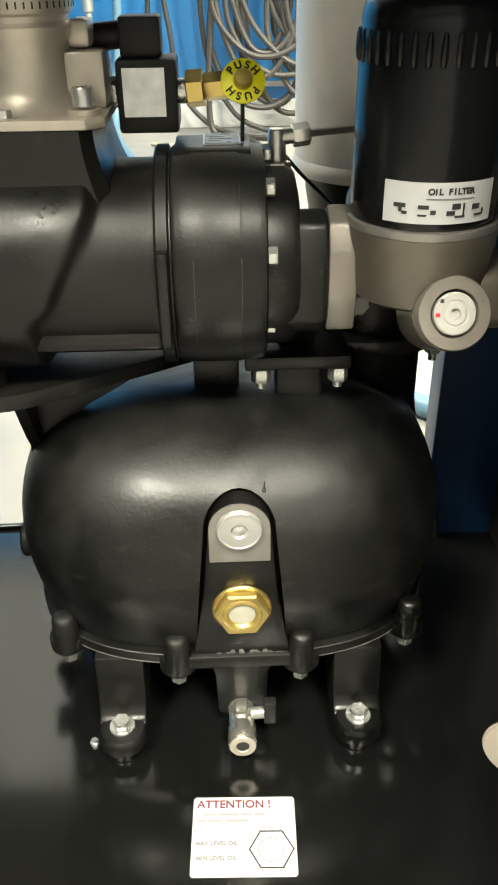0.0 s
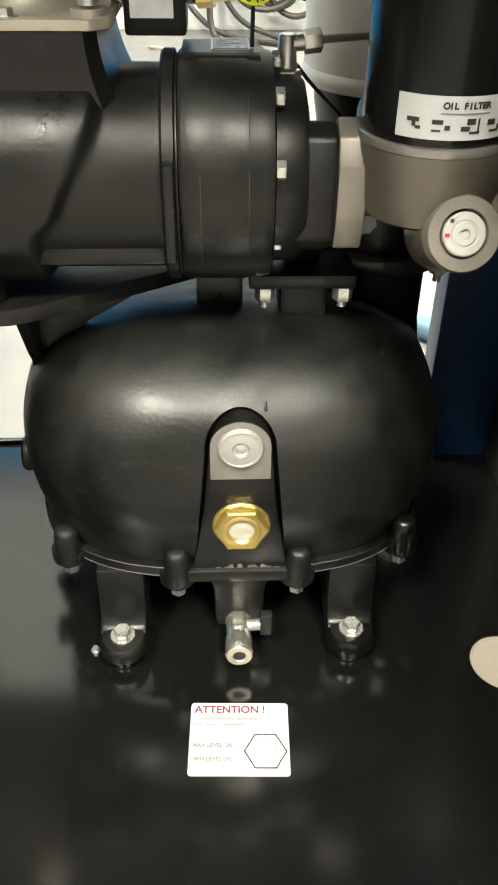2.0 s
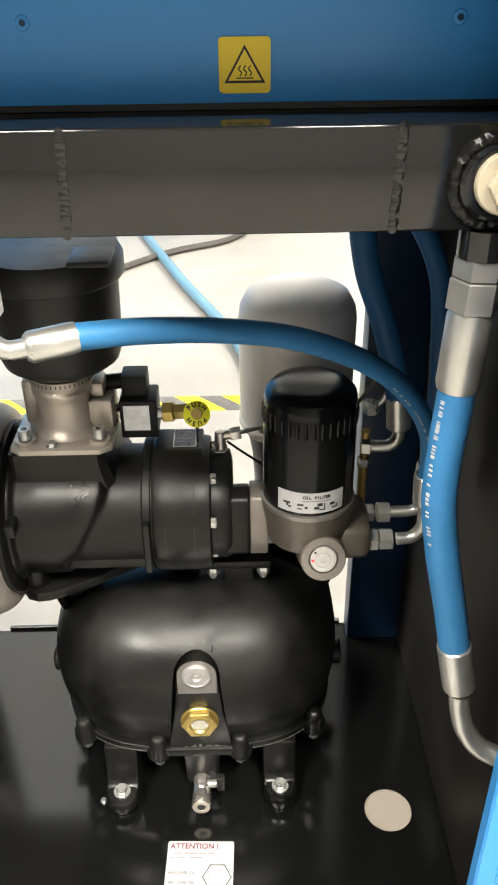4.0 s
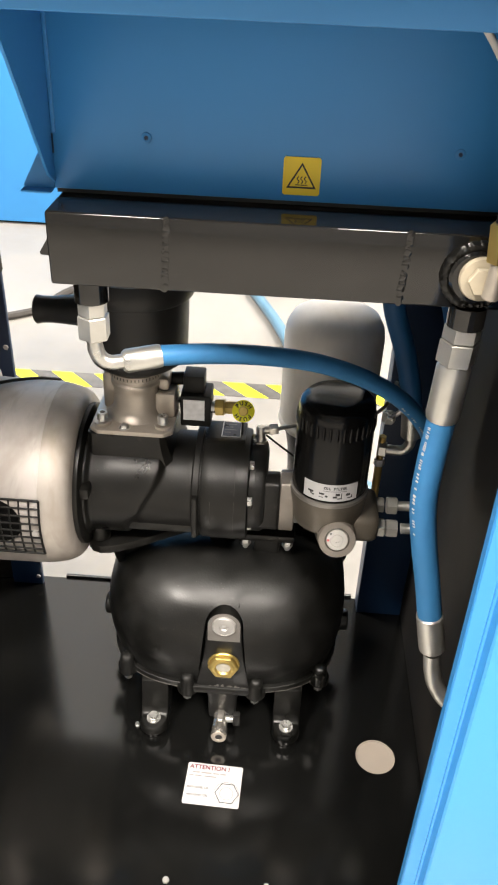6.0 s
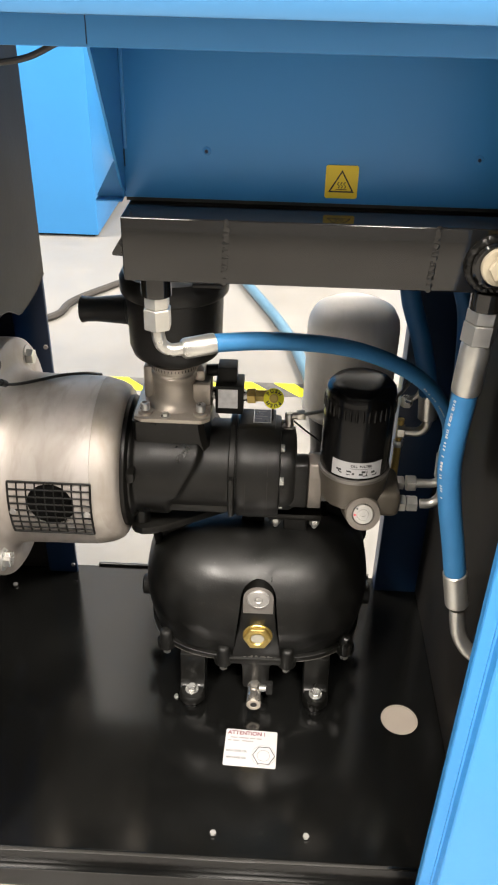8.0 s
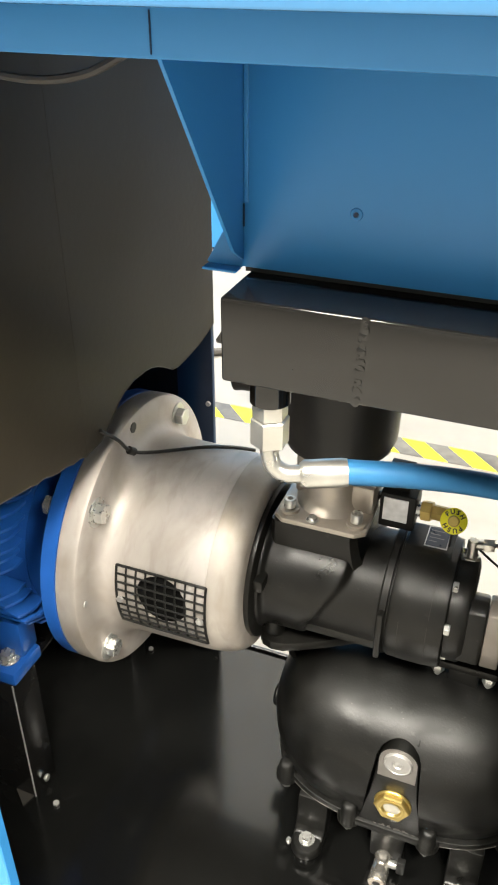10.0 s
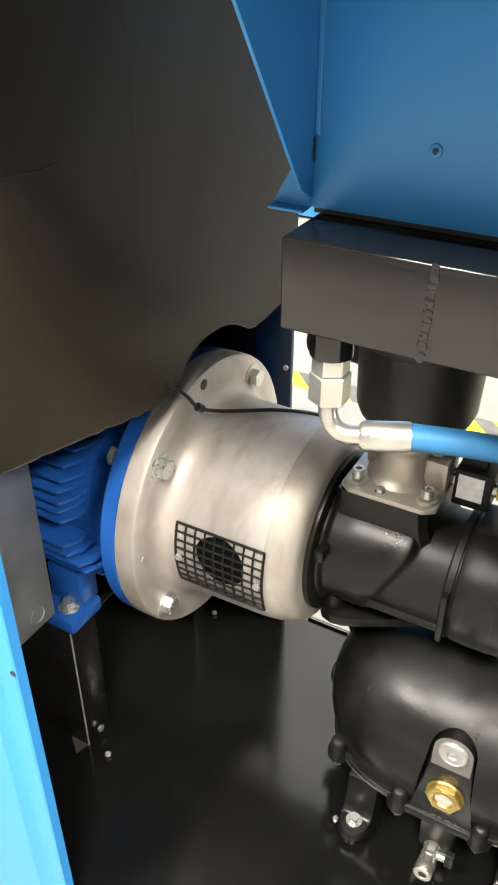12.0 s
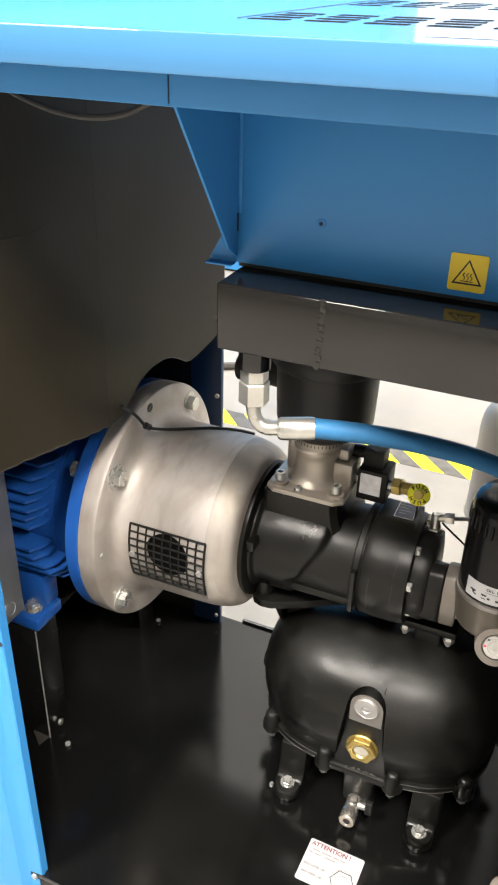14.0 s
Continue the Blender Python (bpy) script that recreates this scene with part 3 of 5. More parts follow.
solid("hole_disc", lathe([(0, -0.003), (0.0272, -0.003), (0.0272, -0.0012), (0.0255, -0.0012), (0.025, -0.002), (0, -0.0022)], (0.246, 0.487, 0.0), (0, 0, 1), 40), M_HOLE_DISC, "pale disc set in the base plate hole", "plug")

# partition of dark insulation over the motor
part_wall = thing("partition", "dark insulated partition with a rough cut lower edge", "partition")
pl = [(0.774, 0.93), (0.774, 0.566), (0.745, 0.5520), (0.715, 0.5440), (0.693, 0.5400), (0.680, 0.5425), (0.662, 0.5535), (0.646, 0.562), (0.632, 0.567), (0.618, 0.570), (0.591, 0.571), (0.575, 0.5685), (0.560, 0.564), (0.536, 0.548), (0.517, 0.537), (0.49, 0.536), (0.49, 0.93)]
bm = plate(pl, -0.311, -0.308, "x")
for v in bm.verts:
    v.co.x += 0.012 * max(0, (v.co.y - 0.69) / 0.084)
part("rear_sheet", bm, M_FOAM, part_wall)
rough = random.Random(8)
low = [(0.4898 - 0.011 * k, 0.5355 + 0.0021 * k + rough.uniform(-0.0012, 0.0012)) for k in range(21)]
bm = plate([(0.4898, 0.93), *low, (0.2698, 0.93)], -0.311, -0.308, "x")
for v in bm.verts:
    v.co.x -= 0.055 * (0.4898 - v.co.y)
part("front_sheet", bm, M_FOAM, part_wall)
edge = [(-0.3078 + 0.012 * max(0, (y - 0.69) / 0.084), y, z) for y, z in pl[1:16]] + [(-0.3081 - 0.055 * (0.4898 - y), y, z) for y, z in low]
part("cut_edge", tube(edge, 0.0006, n=1, seg=6, smooth=False), M_CABLE, part_wall, "frayed cut edge")
part("wrinkle", tube([(-0.3190, 0.325, 0.7890), (-0.3160, 0.351, 0.787), (-0.3143, 0.384, 0.784), (-0.3128, 0.410, 0.7855), (-0.3140, 0.432, 0.788)], 0.0008, seg=8), M_FOAM, part_wall)

# galvanised box side by the motor
ebox = thing("electrical_box", "galvanised side of an electrical box", "electrical box")
part("side", B((-0.70, -0.402, 0.262, 0.409, 0.286, 0.92), bevel=0.002), M_GALV, ebox)
part("stamp", lathe([(0, 0), (0.011, 0), (0.011, 0.001), (0.0095, 0.0014), (0.0085, 0.0006), (0, 0.0006)], (-0.4019, 0.383, 0.306), (1, 0, 0), 28), M_GALV, ebox)

# ---------------------------------------------------------------- oil tank
TX, TY, TA, TB, TN = 0.0250, 0.650, 0.1665, 0.152, 2.8


def tank_ring(sx, sy, n=96, grow=0.0):
    out = []
    for k in range(n):
        c, q = math.cos(2 * math.pi * k / n), math.sin(2 * math.pi * k / n)
        x = math.copysign(abs(c) ** (2 / TN), c) * (TA * sx + grow)
        y = math.copysign(abs(q) ** (2 / TN), q) * (TB * sy + grow)
        out.append((TX + x, TY + y))
    return out


def tank_shell(levels, n=96):
    """A shell of rounded rings: (width share, depth share, height, growth)."""
    bm = bmesh.new()
    rings = []
    for sx, sy, z, g in levels:
        if sx < 0.01:
            rings.append([bm.verts.new((TX, TY, z))])
        else:
            rings.append([bm.verts.new((x, y, z)) for x, y in tank_ring(sx, sy, n, g)])
    for a, b in zip(rings, rings[1:]):
        for k in range(n):
            q = list(dict.fromkeys([a[k % len(a)], a[(k + 1) % len(a)], b[(k + 1) % len(b)], b[k % len(b)]]))
            if len(q) > 2:
                bm.faces.new(q)
    for ring in (rings[0], rings[-1]):
        if len(ring) > 2:
            bm.faces.new(ring)
    return bm


def smooth_levels(levels, n=4):
    pts = spline([(sx, sy, z * 10) for sx, sy, z in levels], n)
    return [(max(p.x, 0), max(p.y, 0), p.z / 10, 0) for p in pts[:-1]] + [(levels[-1][0], levels[-1][1], levels[-1][2], 0)]


tank = thing("oil_tank", "black cast oil separator tank bolted to the base plate", "oil tank")
dome = smooth_levels([(0.955, 0.864, 0.090), (0.974, 0.916, 0.110), (0.99, 0.967, 0.130), (1.0, 0.995, 0.150), (0.998, 0.990, 0.175), (0.965, 0.968, 0.198), (0.915, 0.912, 0.217),
                      (0.835, 0.822, 0.2345), (0.70, 0.675, 0.2500), (0.50, 0.46, 0.2615), (0.25, 0.22, 0.268), (0, 0, 0.2695)])


def arch(grow, z0):
    """The arched outline of the pad, grown."""
    return ([(0.066 + grow, z0), (0.0565 + grow, 0.150), (0.0515 + grow, 0.205)]
            + [(0.0298 + (0.0217 + grow) * math.cos(t), 0.2075 + (0.0217 + grow) * math.sin(t)) for t in [math.pi * k / 18 for k in range(1, 18)]]
            + [(0.008 - grow, 0.205), (0.0030 - grow, 0.150), (-0.006 - grow, z0)])


shell = tank_shell(dome)
for v in shell.verts:
    if v.co.z > 0.2:
        t = min(max((v.co.y - 0.58) / 0.14, 0), 1)
        v.co.z = 0.2 + (v.co.z - 0.2) * (1 - 0.40 * t * t * (3 - 2 * t))
part("dome", cut(shell, plate(arch(0.0032, 0.03), 0.40, 0.536, "y")), M_TANK, tank, "", 42)
part("pad", plate(arch(0.0, 0.0915), 0.5105, 0.60, "y", bevel=0.0012), M_TANK, tank)
part("seam_flange", tank_shell([(0.955, 0.885, 0.0795, 0.0), (0.955, 0.885, 0.0800, 0.0034), (0.955, 0.885, 0.0882, 0.0034), (0.955, 0.885, 0.0888, 0.0028), (0.955, 0.885, 0.0890, -0.0030)]), M_TANK, tank)
# thin pale ring stands in for the highlight along the flange edge
part("edge_highlight", tank_shell([(0.955, 0.885, 0.0799, 0.0017), (0.955, 0.885, 0.0800, 0.0037), (0.955, 0.885, 0.0806, 0.0037), (0.955, 0.885, 0.0807, 0.0017)]), M_MACH, tank, "thin bright ring painted as the flange edge highlight")
part("pad_flange", plate([(-0.012, 0.5065), (0.072, 0.5065), (0.078, 0.52), (0.072, 0.545), (-0.012, 0.545), (-0.018, 0.52)], 0.0797, 0.0916, "z", bevel=0.002), M_TANK, tank)
part("bowl", tank_shell([(0.35, 0.30, 0.030, 0), (0.62, 0.52, 0.036, 0), (0.80, 0.70, 0.050, 0), (0.90, 0.80, 0.066, 0), (0.945, 0.835, 0.0798, 0)]), M_TANK, tank, "", 50)
face = [(0.0508, 0.180)] + [(0.0298 + 0.0210 * math.cos(t), 0.2075 + 0.0210 * math.sin(t)) for t in [math.pi * k / 18 for k in range(19)]] + [(0.0088, 0.180)]
part("machined_face", plate(face, 0.5096, 0.5104, "y"), M_MACH, tank, "bare machined alloy face")
part("filler_plug", lathe([(0, 0), (0.0158, 0), (0.0158, 0.0022), (0.0148, 0.0035), (0.0138, 0.0035), (0.0134, 0.0028), (0.0085, 0.0034), (0.006, 0.0034), (0.0048, 0.0018), (0.0032, 0.0018), (0.0016, 0.0030), (0, 0.0032)], (0.0298, 0.5095, 0.2080), (0, -1, 0), 44), M_CAPALU, tank, "pale alloy filler plug")
sg = part("sight_glass", lathe([(0.012, -0.003), (0.0212, -0.003), (0.0214, 0.001), (0.0205, 0.0022), (0.0192, 0.0022), (0.0186, 0.0008), (0.012, 0.0008)], (0.0305, 0.5100, 0.1365), (0, -1, 0), 48), M_BRASS, tank, "brass oil sight glass")
part("hex_ring", lathe([(0.0130, -0.001), (0.0200, -0.001), (0.0206, 0.0005), (0.0206, 0.0066), (0.0190, 0.0078), (0.0130, 0.0078)], (0.0305, 0.5096, 0.1365), (0, -1, 0), 6), M_BRASS, sg)
part("front_ring", lathe([(0.0088, 0.004), (0.0145, 0.0050), (0.0145, 0.0080), (0.0140, 0.0083), (0.0110, 0.0083), (0.0102, 0.0076), (0.0096, 0.0060), (0.0088, 0.0050)], (0.0305, 0.5096, 0.1365), (0, -1, 0), 40), M_BRASS, sg)
part("glass", lathe([(0, 0.0), (0.0098, 0.0), (0.0098, 0.0058), (0.006, 0.0066), (0, 0.0068)], (0.0305, 0.5096, 0.1365), (0, -1, 0), 32), M_GLASS, sg, "milky sight glass")
chips = random.Random(3)
for k in range(9):
    x = 0.012 + k * 0.0055 + chips.uniform(-0.002, 0.002)
    h = chips.uniform(0.0008, 0.0042) * (1.0 if 1 < k < 7 else 0.4)
    part("paint_chip", plate([(x, 0.0918), (x + chips.uniform(0.003, 0.0062), 0.0918), (x + 0.003, 0.0918 + h), (x + 0.0005, 0.0918 + h * 0.8)], 0.5101, 0.5104, "y"), M_MACH, tank)
# seam bosses with bolts
for x, y in ((-0.0185, 0.514), (0.0745, 0.514), (-0.1055, 0.541), (0.1615, 0.545), (-0.141, 0.66), (0.1915, 0.66)):
    part("boss", lathe([(0, 0), (0.0088, 0), (0.0099, 0.0015), (0.0102, 0.006), (0.0097, 0.025), (0.0093, 0.0300), (0.0082, 0.0332), (0.0062, 0.0350), (0.0034, 0.0357), (0, 0.0358)], (x, y - 0.0025, 0.0750), (0, 0, 1), 24), M_TANK, tank)
    part("lobe", lathe([(0, 0), (0.0130, 0), (0.0142, 0.0012), (0.0142, 0.0105), (0.0134, 0.0118), (0, 0.0118)], (x, y + 0.003, 0.0745), (0, 0, 1), 28), M_TANK, tank)
    bolt(tank, (x, y, 0.0742), (0, 0, -1), 0.0105, 0.010, washer=False)
# legs
for x, y in ((-0.0645, 0.502), (0.1200, 0.504), (-0.066, 0.765), (0.1205, 0.765)):
    s = 1 if y > TY else -1
    leg = bmesh.new()
    merge(leg, lathe([(0, 0.011), (0.0175, 0.011), (0.0190, 0.0125), (0.0192, 0.019), (0.0182, 0.0235), (0.0165, 0.0255), (0.011, 0.0258), (0, 0.0258)], (x, y, 0.0), (0, 0, 1), 32))
    prof_ = [(0.002, 0.0115), (0.002, 0.0245), (0.0075, 0.0262), (0.0125, 0.0325), (0.0155, 0.045), (0.0185, 0.0797), (0.060, 0.0797), (0.060, 0.040), (0.045, 0.0115)]
    merge(leg, plate([(y - s * u, w) for u, w in prof_], x - 0.0186, x + 0.0186, "x", bevel=0.0022))
    part("leg", leg, M_TANK, tank)
    part("spacer", lathe([(0, 0), (0.0125, 0), (0.0135, 0.001), (0.0135, 0.0105), (0, 0.0105)], (x, y, 0.0), (0, 0, 1), 28), M_SHEET, tank)
    bolt(tank, (x, y, 0.0258), (0, 0, 1), 0.0115, 0.0065)
boss = plate([(0.0020, 0.0797), (0.0580, 0.0797), (0.0500, 0.060), (0.0485, 0.020), (0.0465, 0.016), (0.0125, 0.016), (0.0105, 0.020), (0.0090, 0.060)], 0.518, 0.57, "y", bevel=0.003)
part("drain_boss", boss, M_TANK, tank)
run = tube([(0.0473, 0.5262, 0.2346), (0.0472, 0.5244, 0.2327), (0.0471, 0.5226, 0.2308)], 0.0011, seg=8)
merge(run, lathe([(0, -0.0022), (0.0012, -0.0018), (0.0017, -0.0004), (0.0014, 0.0014), (0, 0.003)], (0.0471, 0.5225, 0.2303), (0, 0.70, 0.71), 14))
part("paint_run", run, M_TANK, tank)
part("neck", B((0.060, 0.094, 0.596, 0.64, 0.235, 0.2875), bevel=0.004), M_TANK, tank)
part("side_boss", rod((-0.138, 0.63, 0.115), (-0.152, 0.63, 0.115), 0.016, bevel=0.002), M_TANK, tank)
part("side_boss", rod((0.186, 0.63, 0.115), (0.2005, 0.63, 0.115), 0.016, bevel=0.002), M_TANK, tank)

screw = thing("screw", "zinc plated screw head beside the tank foot on the base plate", "screw")
part("head", hexbar((-0.0893, 0.5080, 0.0018), (-0.0893, 0.5080, 0.0045), 0.0050), M_STEEL, screw)
part("washer", rod((-0.0893, 0.5080, 0.0), (-0.0893, 0.5080, 0.0018), 0.0036, seg=20), M_STEEL, screw)

drain = thing("drain_valve", "nickel plated drain valve with a small black lever", "valve")
DV = ((0.0285, 0.5185, 0.0235), (0, -0.998, 0.03))
part("body", lathe([(0, 0), (0.0105, 0), (0.0105, 0.004), (0.0098, 0.005), (0.0098, 0.0190), (0.0102, 0.0200), (0.0108, 0.0215), (0.0110, 0.0372), (0.0104, 0.0384), (0, 0.0384)], *DV, 36), M_CHROME, drain)
part("nozzle", lathe([(0.0050, 0.0380), (0.0098, 0.0380), (0.0102, 0.0386), (0.0098, 0.0394), (0.0056, 0.0396), (0.0050, 0.0388)], *DV, 36), M_VALVE, drain, "bright ring shaped nozzle")
part("nozzle_bore", lathe([(0, 0.036), (0.0049, 0.036), (0.0049, 0.0389), (0, 0.0389)], *DV, 20), M_INK, drain)
part("flat", B((0.0235, 0.0335, 0.501, 0.5180, 0.0310, 0.0350), bevel=0.001), M_CHROME, drain)
part("stem", rod((0.036, 0.507, 0.0290), (0.0460, 0.507, 0.0300), 0.0048), M_STEEL, drain)
part("lever", B((0.0460, 0.0555, 0.5020, 0.5100, 0.0215, 0.0440), bevel=0.0012), M_RUBBER, drain, "black plastic lever")

# ---------------------------------------------------------------- air end
AY, AZ = 0.604, 0.367
air = thing("air_end", "black cast screw compressor air end", "air end")
def step(t):
    t = min(max(t, 0), 1)
    return t * t * (3 - 2 * t)


def rotor_shell():
    """Casing of two bores: the wider one ends along a slanting shoulder."""
    bm = bmesh.new()
    nx, na = 64, 96
    rows = []
    for i in range(nx + 1):
        x = -0.146 + 0.135 * i / nx
        row = []
        for k in range(na):
            a = 2 * math.pi * k / na
            up, fr = math.sin(a), -math.cos(a)
            lift = math.asin(up)
            edge = -0.087 + 0.030 * step((lift + 0.35) / 1.2) - 0.012 * step((-0.1 - lift) / 0.3)
            r = 0.0712 - 0.0085 * step((x - edge) / 0.009)
            r += 0.004 * step((-0.017 - x) / -0.006) + 0.006 * step((-0.138 - x) / 0.006)
            row.append(bm.verts.new((x, AY + r * math.cos(a), AZ + r * math.sin(a))))
        rows.append(row)
    for p, q in zip(rows, rows[1:]):
        for k in range(na):
            bm.faces.new((p[k], p[(k + 1) % na], q[(k + 1) % na], q[k]))
    bm.faces.new(rows[0])
    bm.faces.new(rows[-1])
    return bm


part("rotor_housing", rotor_shell(), M_CAST, air, "", 50)
part("drive_flange", lathe([(0, -0.1532), (0.090, -0.1532), (0.090, -0.148), (0.085, -0.1455), (0, -0.1455)], (0, AY, AZ), (1, 0, 0), 56), M_CAST, air)
part("lug", B((-0.146, -0.135, 0.522, 0.545, 0.385, 0.400), bevel=0.003), M_CAST, air)
riser = bmesh.new()
rings = []
for k in range(9):
    t = k / 8
    flare = 0.009 * (1 - t) ** 1.8
    z = 0.4135 + (0.4542 - 0.4135) * t
    rings.append([riser.verts.new(p + (z,)) for p in ((-0.141, 0.566), (-0.136, 0.5615), (-0.056 + flare * 0.8, 0.5615), (-0.049 + flare, 0.568), (-0.047 + flare * 1.4, 0.590), (-0.047 + flare * 1.4, 0.650), (-0.141, 0.650))])
for p, q in zip(rings, rings[1:]):
    for k in range(7):
        riser.faces.new((p[k], p[(k + 1) % 7], q[(k + 1) % 7], q[k]))
riser.faces.new(rings[0])
riser.faces.new(rings[-1])
part("riser", riser, M_CAST, air)
part("rib", B((-0.106, -0.015, 0.5500, 0.60, 0.3220, 0.3360), bevel=0.004), M_CAST, air)
part("end_flange", lathe([(0, -0.0165), (0.0690, -0.0165), (0.0705, -0.015), (0.0705, -0.0085), (0.0680, -0.0075), (0.0680, -0.0065), (0, -0.0065)], (0, AY, AZ), (1, 0, 0), 56), M_CAST, air)
part("end_cap", lathe([(0, -0.006), (0.0690, -0.006), (0.0705, -0.004), (0.0708, 0.005), (0.0712, 0.0065), (0.0712, 0.034), (0.0708, 0.0355), (0.0704, 0.044), (0.0690, 0.050), (0.0675, 0.051), (0, 0.051)], (0, AY, AZ), (1, 0, 0), 72), M_CAST, air)
part("label_pad", plate([(0.575, 0.4295), (0.589, 0.4370), (0.594, 0.4382), (0.633, 0.4382), (0.637, 0.4365), (0.642, 0.4200), (0.60, 0.400)], -0.0040, 0.0435, "x", bevel=0.0012), M_CAST, air)
for x, r, a0, a1 in ((0.0065, 0.0712, 165, 196), (0.0065, 0.0712, 200, 226), (0.0350, 0.0711, 128, 160), (0.0350, 0.0711, 164, 232)):
    pts = [(x, AY + r * math.cos(radians(q)), AZ + r * math.sin(radians(q))) for q in range(a0, a1 + 1, 3)]
    part("worn_edge", tube(pts, 0.00022, seg=5, smooth=False), M_CABLE, air)
part("bearing_cover", lathe([(0, 0.0515), (0.058, 0.0515), (0.058, 0.066), (0.055, 0.071), (0.046, 0.073), (0, 0.073)], (0, AY, AZ - 0.002), (1, 0, 0), 48), M_CAST, air)
part("lug", B((-0.0150, -0.0085, 0.5290, 0.5420, 0.333, 0.392), bevel=0.0018), M_CAST, air)
part("discharge_block", plate([(0.560, 0.330), (0.552, 0.338), (0.552, 0.375), (0.560, 0.398), (0.574, 0.405), (0.590, 0.398), (0.64, 0.36), (0.64, 0.2988), (0.606, 0.2988), (0.590, 0.316)], 0.062, 0.089, "x", bevel=0.003), M_CAST, air)
part("adapter", plate([(0.562, 0.328), (0.556, 0.35), (0.555, 0.382), (0.562, 0.398), (0.578, 0.406), (0.60, 0.395), (0.64, 0.328)], 0.0895, 0.108, "x", bevel=0.002), M_ADAPT, air, "bare grey cast adapter")
part("mount_plate", B((0.0375, 0.1125, 0.585, 0.655, 0.288, 0.2985), bevel=0.002), M_CAST, air)
bolt(air, (0.1105, 0.580, 0.341), (0.25, -1, 0), 0.012, 0.009)
for x in (0.049, 0.104):
    part("nut", hexbar((x, 0.592, 0.2775), (x, 0.592, 0.2878), 0.0125), M_STEEL, air)
    part("stud", rod((x, 0.592, 0.2725), (x, 0.592, 0.2775), 0.0035, seg=12), M_STEEL, air)
for y, z in ((0.5685, 0.4190), (0.5415, 0.3855), (0.5605, 0.3335), (0.612, 0.4300)):
    bolt(air, (0.0495, y, z), (1, 0, 0), 0.010, 0.0055, washer=False)
part("bracket", plate([(-0.152, 0.575), (-0.151, 0.563), (-0.145, 0.554), (-0.134, 0.5500), (-0.121, 0.5515), (-0.106, 0.5580), (-0.076, 0.5745), (-0.050, 0.591), (-0.022, 0.608), (0.0, 0.622), (0.0, 0.68), (-0.160, 0.68)], 0.2795, 0.291, "z", bevel=0.001), M_CAST, air, "black mounting bracket")
part("bracket_web", plate([(-0.126, 0.2792), (-0.038, 0.2792), (-0.056, 0.268), (-0.080, 0.254), (-0.104, 0.232), (-0.118, 0.205), (-0.126, 0.195)], 0.606, 0.612, "y"), M_CAST, air)
part("foot", rod((-0.137, 0.571, 0.2915), (-0.137, 0.573, 0.335), 0.0125), M_CAST, air)
part("nut", hexbar((-0.137, 0.571, 0.2720), (-0.137, 0.571, 0.2793), 0.0125), M_STEEL, air)
part("bracket_rib", plate([(0.568, 0.2792), (0.68, 0.2792), (0.68, 0.19), (0.625, 0.19), (0.592, 0.235)], -0.124, -0.116, "x"), M_CAST, air)
part("support", plate([(0.0, 0.612), (0.034, 0.612), (0.034, 0.66), (0.0, 0.66)], 0.25, 0.295, "z", bevel=0.003), M_CAST, air)
st = thing("data_label", "small dark grey label with a white border", "label")
rot = Matrix.Translation((0.0255, 0.615, 0.4384))
part("plate", merge(bmesh.new(), B((-0.0118, 0.0118, -0.0172, 0.0172, 0, 0.0006)), rot), M_PAPER, st)
part("field", merge(bmesh.new(), B((-0.0106, 0.0106, -0.0160, 0.0160, 0.0006, 0.0009)), rot), M_LABELGREY, st)
for k, w in enumerate((0.014, 0.010, 0.015, 0.008)):
    part("bar", merge(bmesh.new(), B((-0.0085, -0.0085 + w, 0.0100 - k * 0.0062, 0.0110 - k * 0.0062, 0.0009, 0.0011)), rot), M_GREYINK, st)

solid("tie_strap", rod((0.0385, 0.605, 0.4390), (0.0390, 0.606, 0.464), 0.0013, seg=8), M_RUBBER, "short black strap under the yellow disc", "strap")
solid("sensor_wire", tube([(0.068, 0.630, 0.424), (0.080, 0.636, 0.410), (0.098, 0.642, 0.392), (0.112, 0.650, 0.376), (0.122, 0.662, 0.366)], 0.0013, seg=8), M_RUBBER, "thin black wire running down behind the adapter", "wire")
fit_ = thing("elbow_fitting", "small nickel plated elbow fitting with a thin pipe", "fitting")
part("nut", hexbar((0.0610, 0.6180, 0.4135), (0.0610, 0.6180, 0.4235), 0.0165), M_CHROME, fit_)
part("stud", lathe([(0, 0), (0.0060, 0), (0.0072, 0.002), (0.0060, 0.005), (0.0058, 0.019), (0.0048, 0.0205), (0, 0.021)], (0.0610, 0.6180, 0.4235), (0, 0, 1), 20), M_CHROME, fit_)
part("arm", rod((0.0610, 0.6180, 0.4385), (0.0750, 0.6200, 0.4395), 0.0052), M_CHROME, fit_)
part("nut", hexbar((0.0710, 0.6195, 0.4390), (0.0820, 0.6210, 0.4400), 0.0125), M_CHROME, fit_)
part("pipe", tube([(0.081, 0.621, 0.440), (0.12, 0.640, 0.4395), (0.17, 0.662, 0.4395), (0.205, 0.665, 0.446), (0.222, 0.657, 0.478), (0.222, 0.65, 0.50)], 0.0025, seg=8), M_STEELTUBE, fit_)

# ---------------------------------------------------------------- bell housing and motor
MY, MZ = 0.600, 0.368
bell = thing("bell_housing", "cast aluminium bell housing between motor and air end", "bell housing")
def on_bell(x, ang, r):
    """A place on the bell: ang in degrees below the level front."""
    t = radians(ang)
    return Vector((x, MY - r * math.cos(t), MZ - r * math.sin(t)))


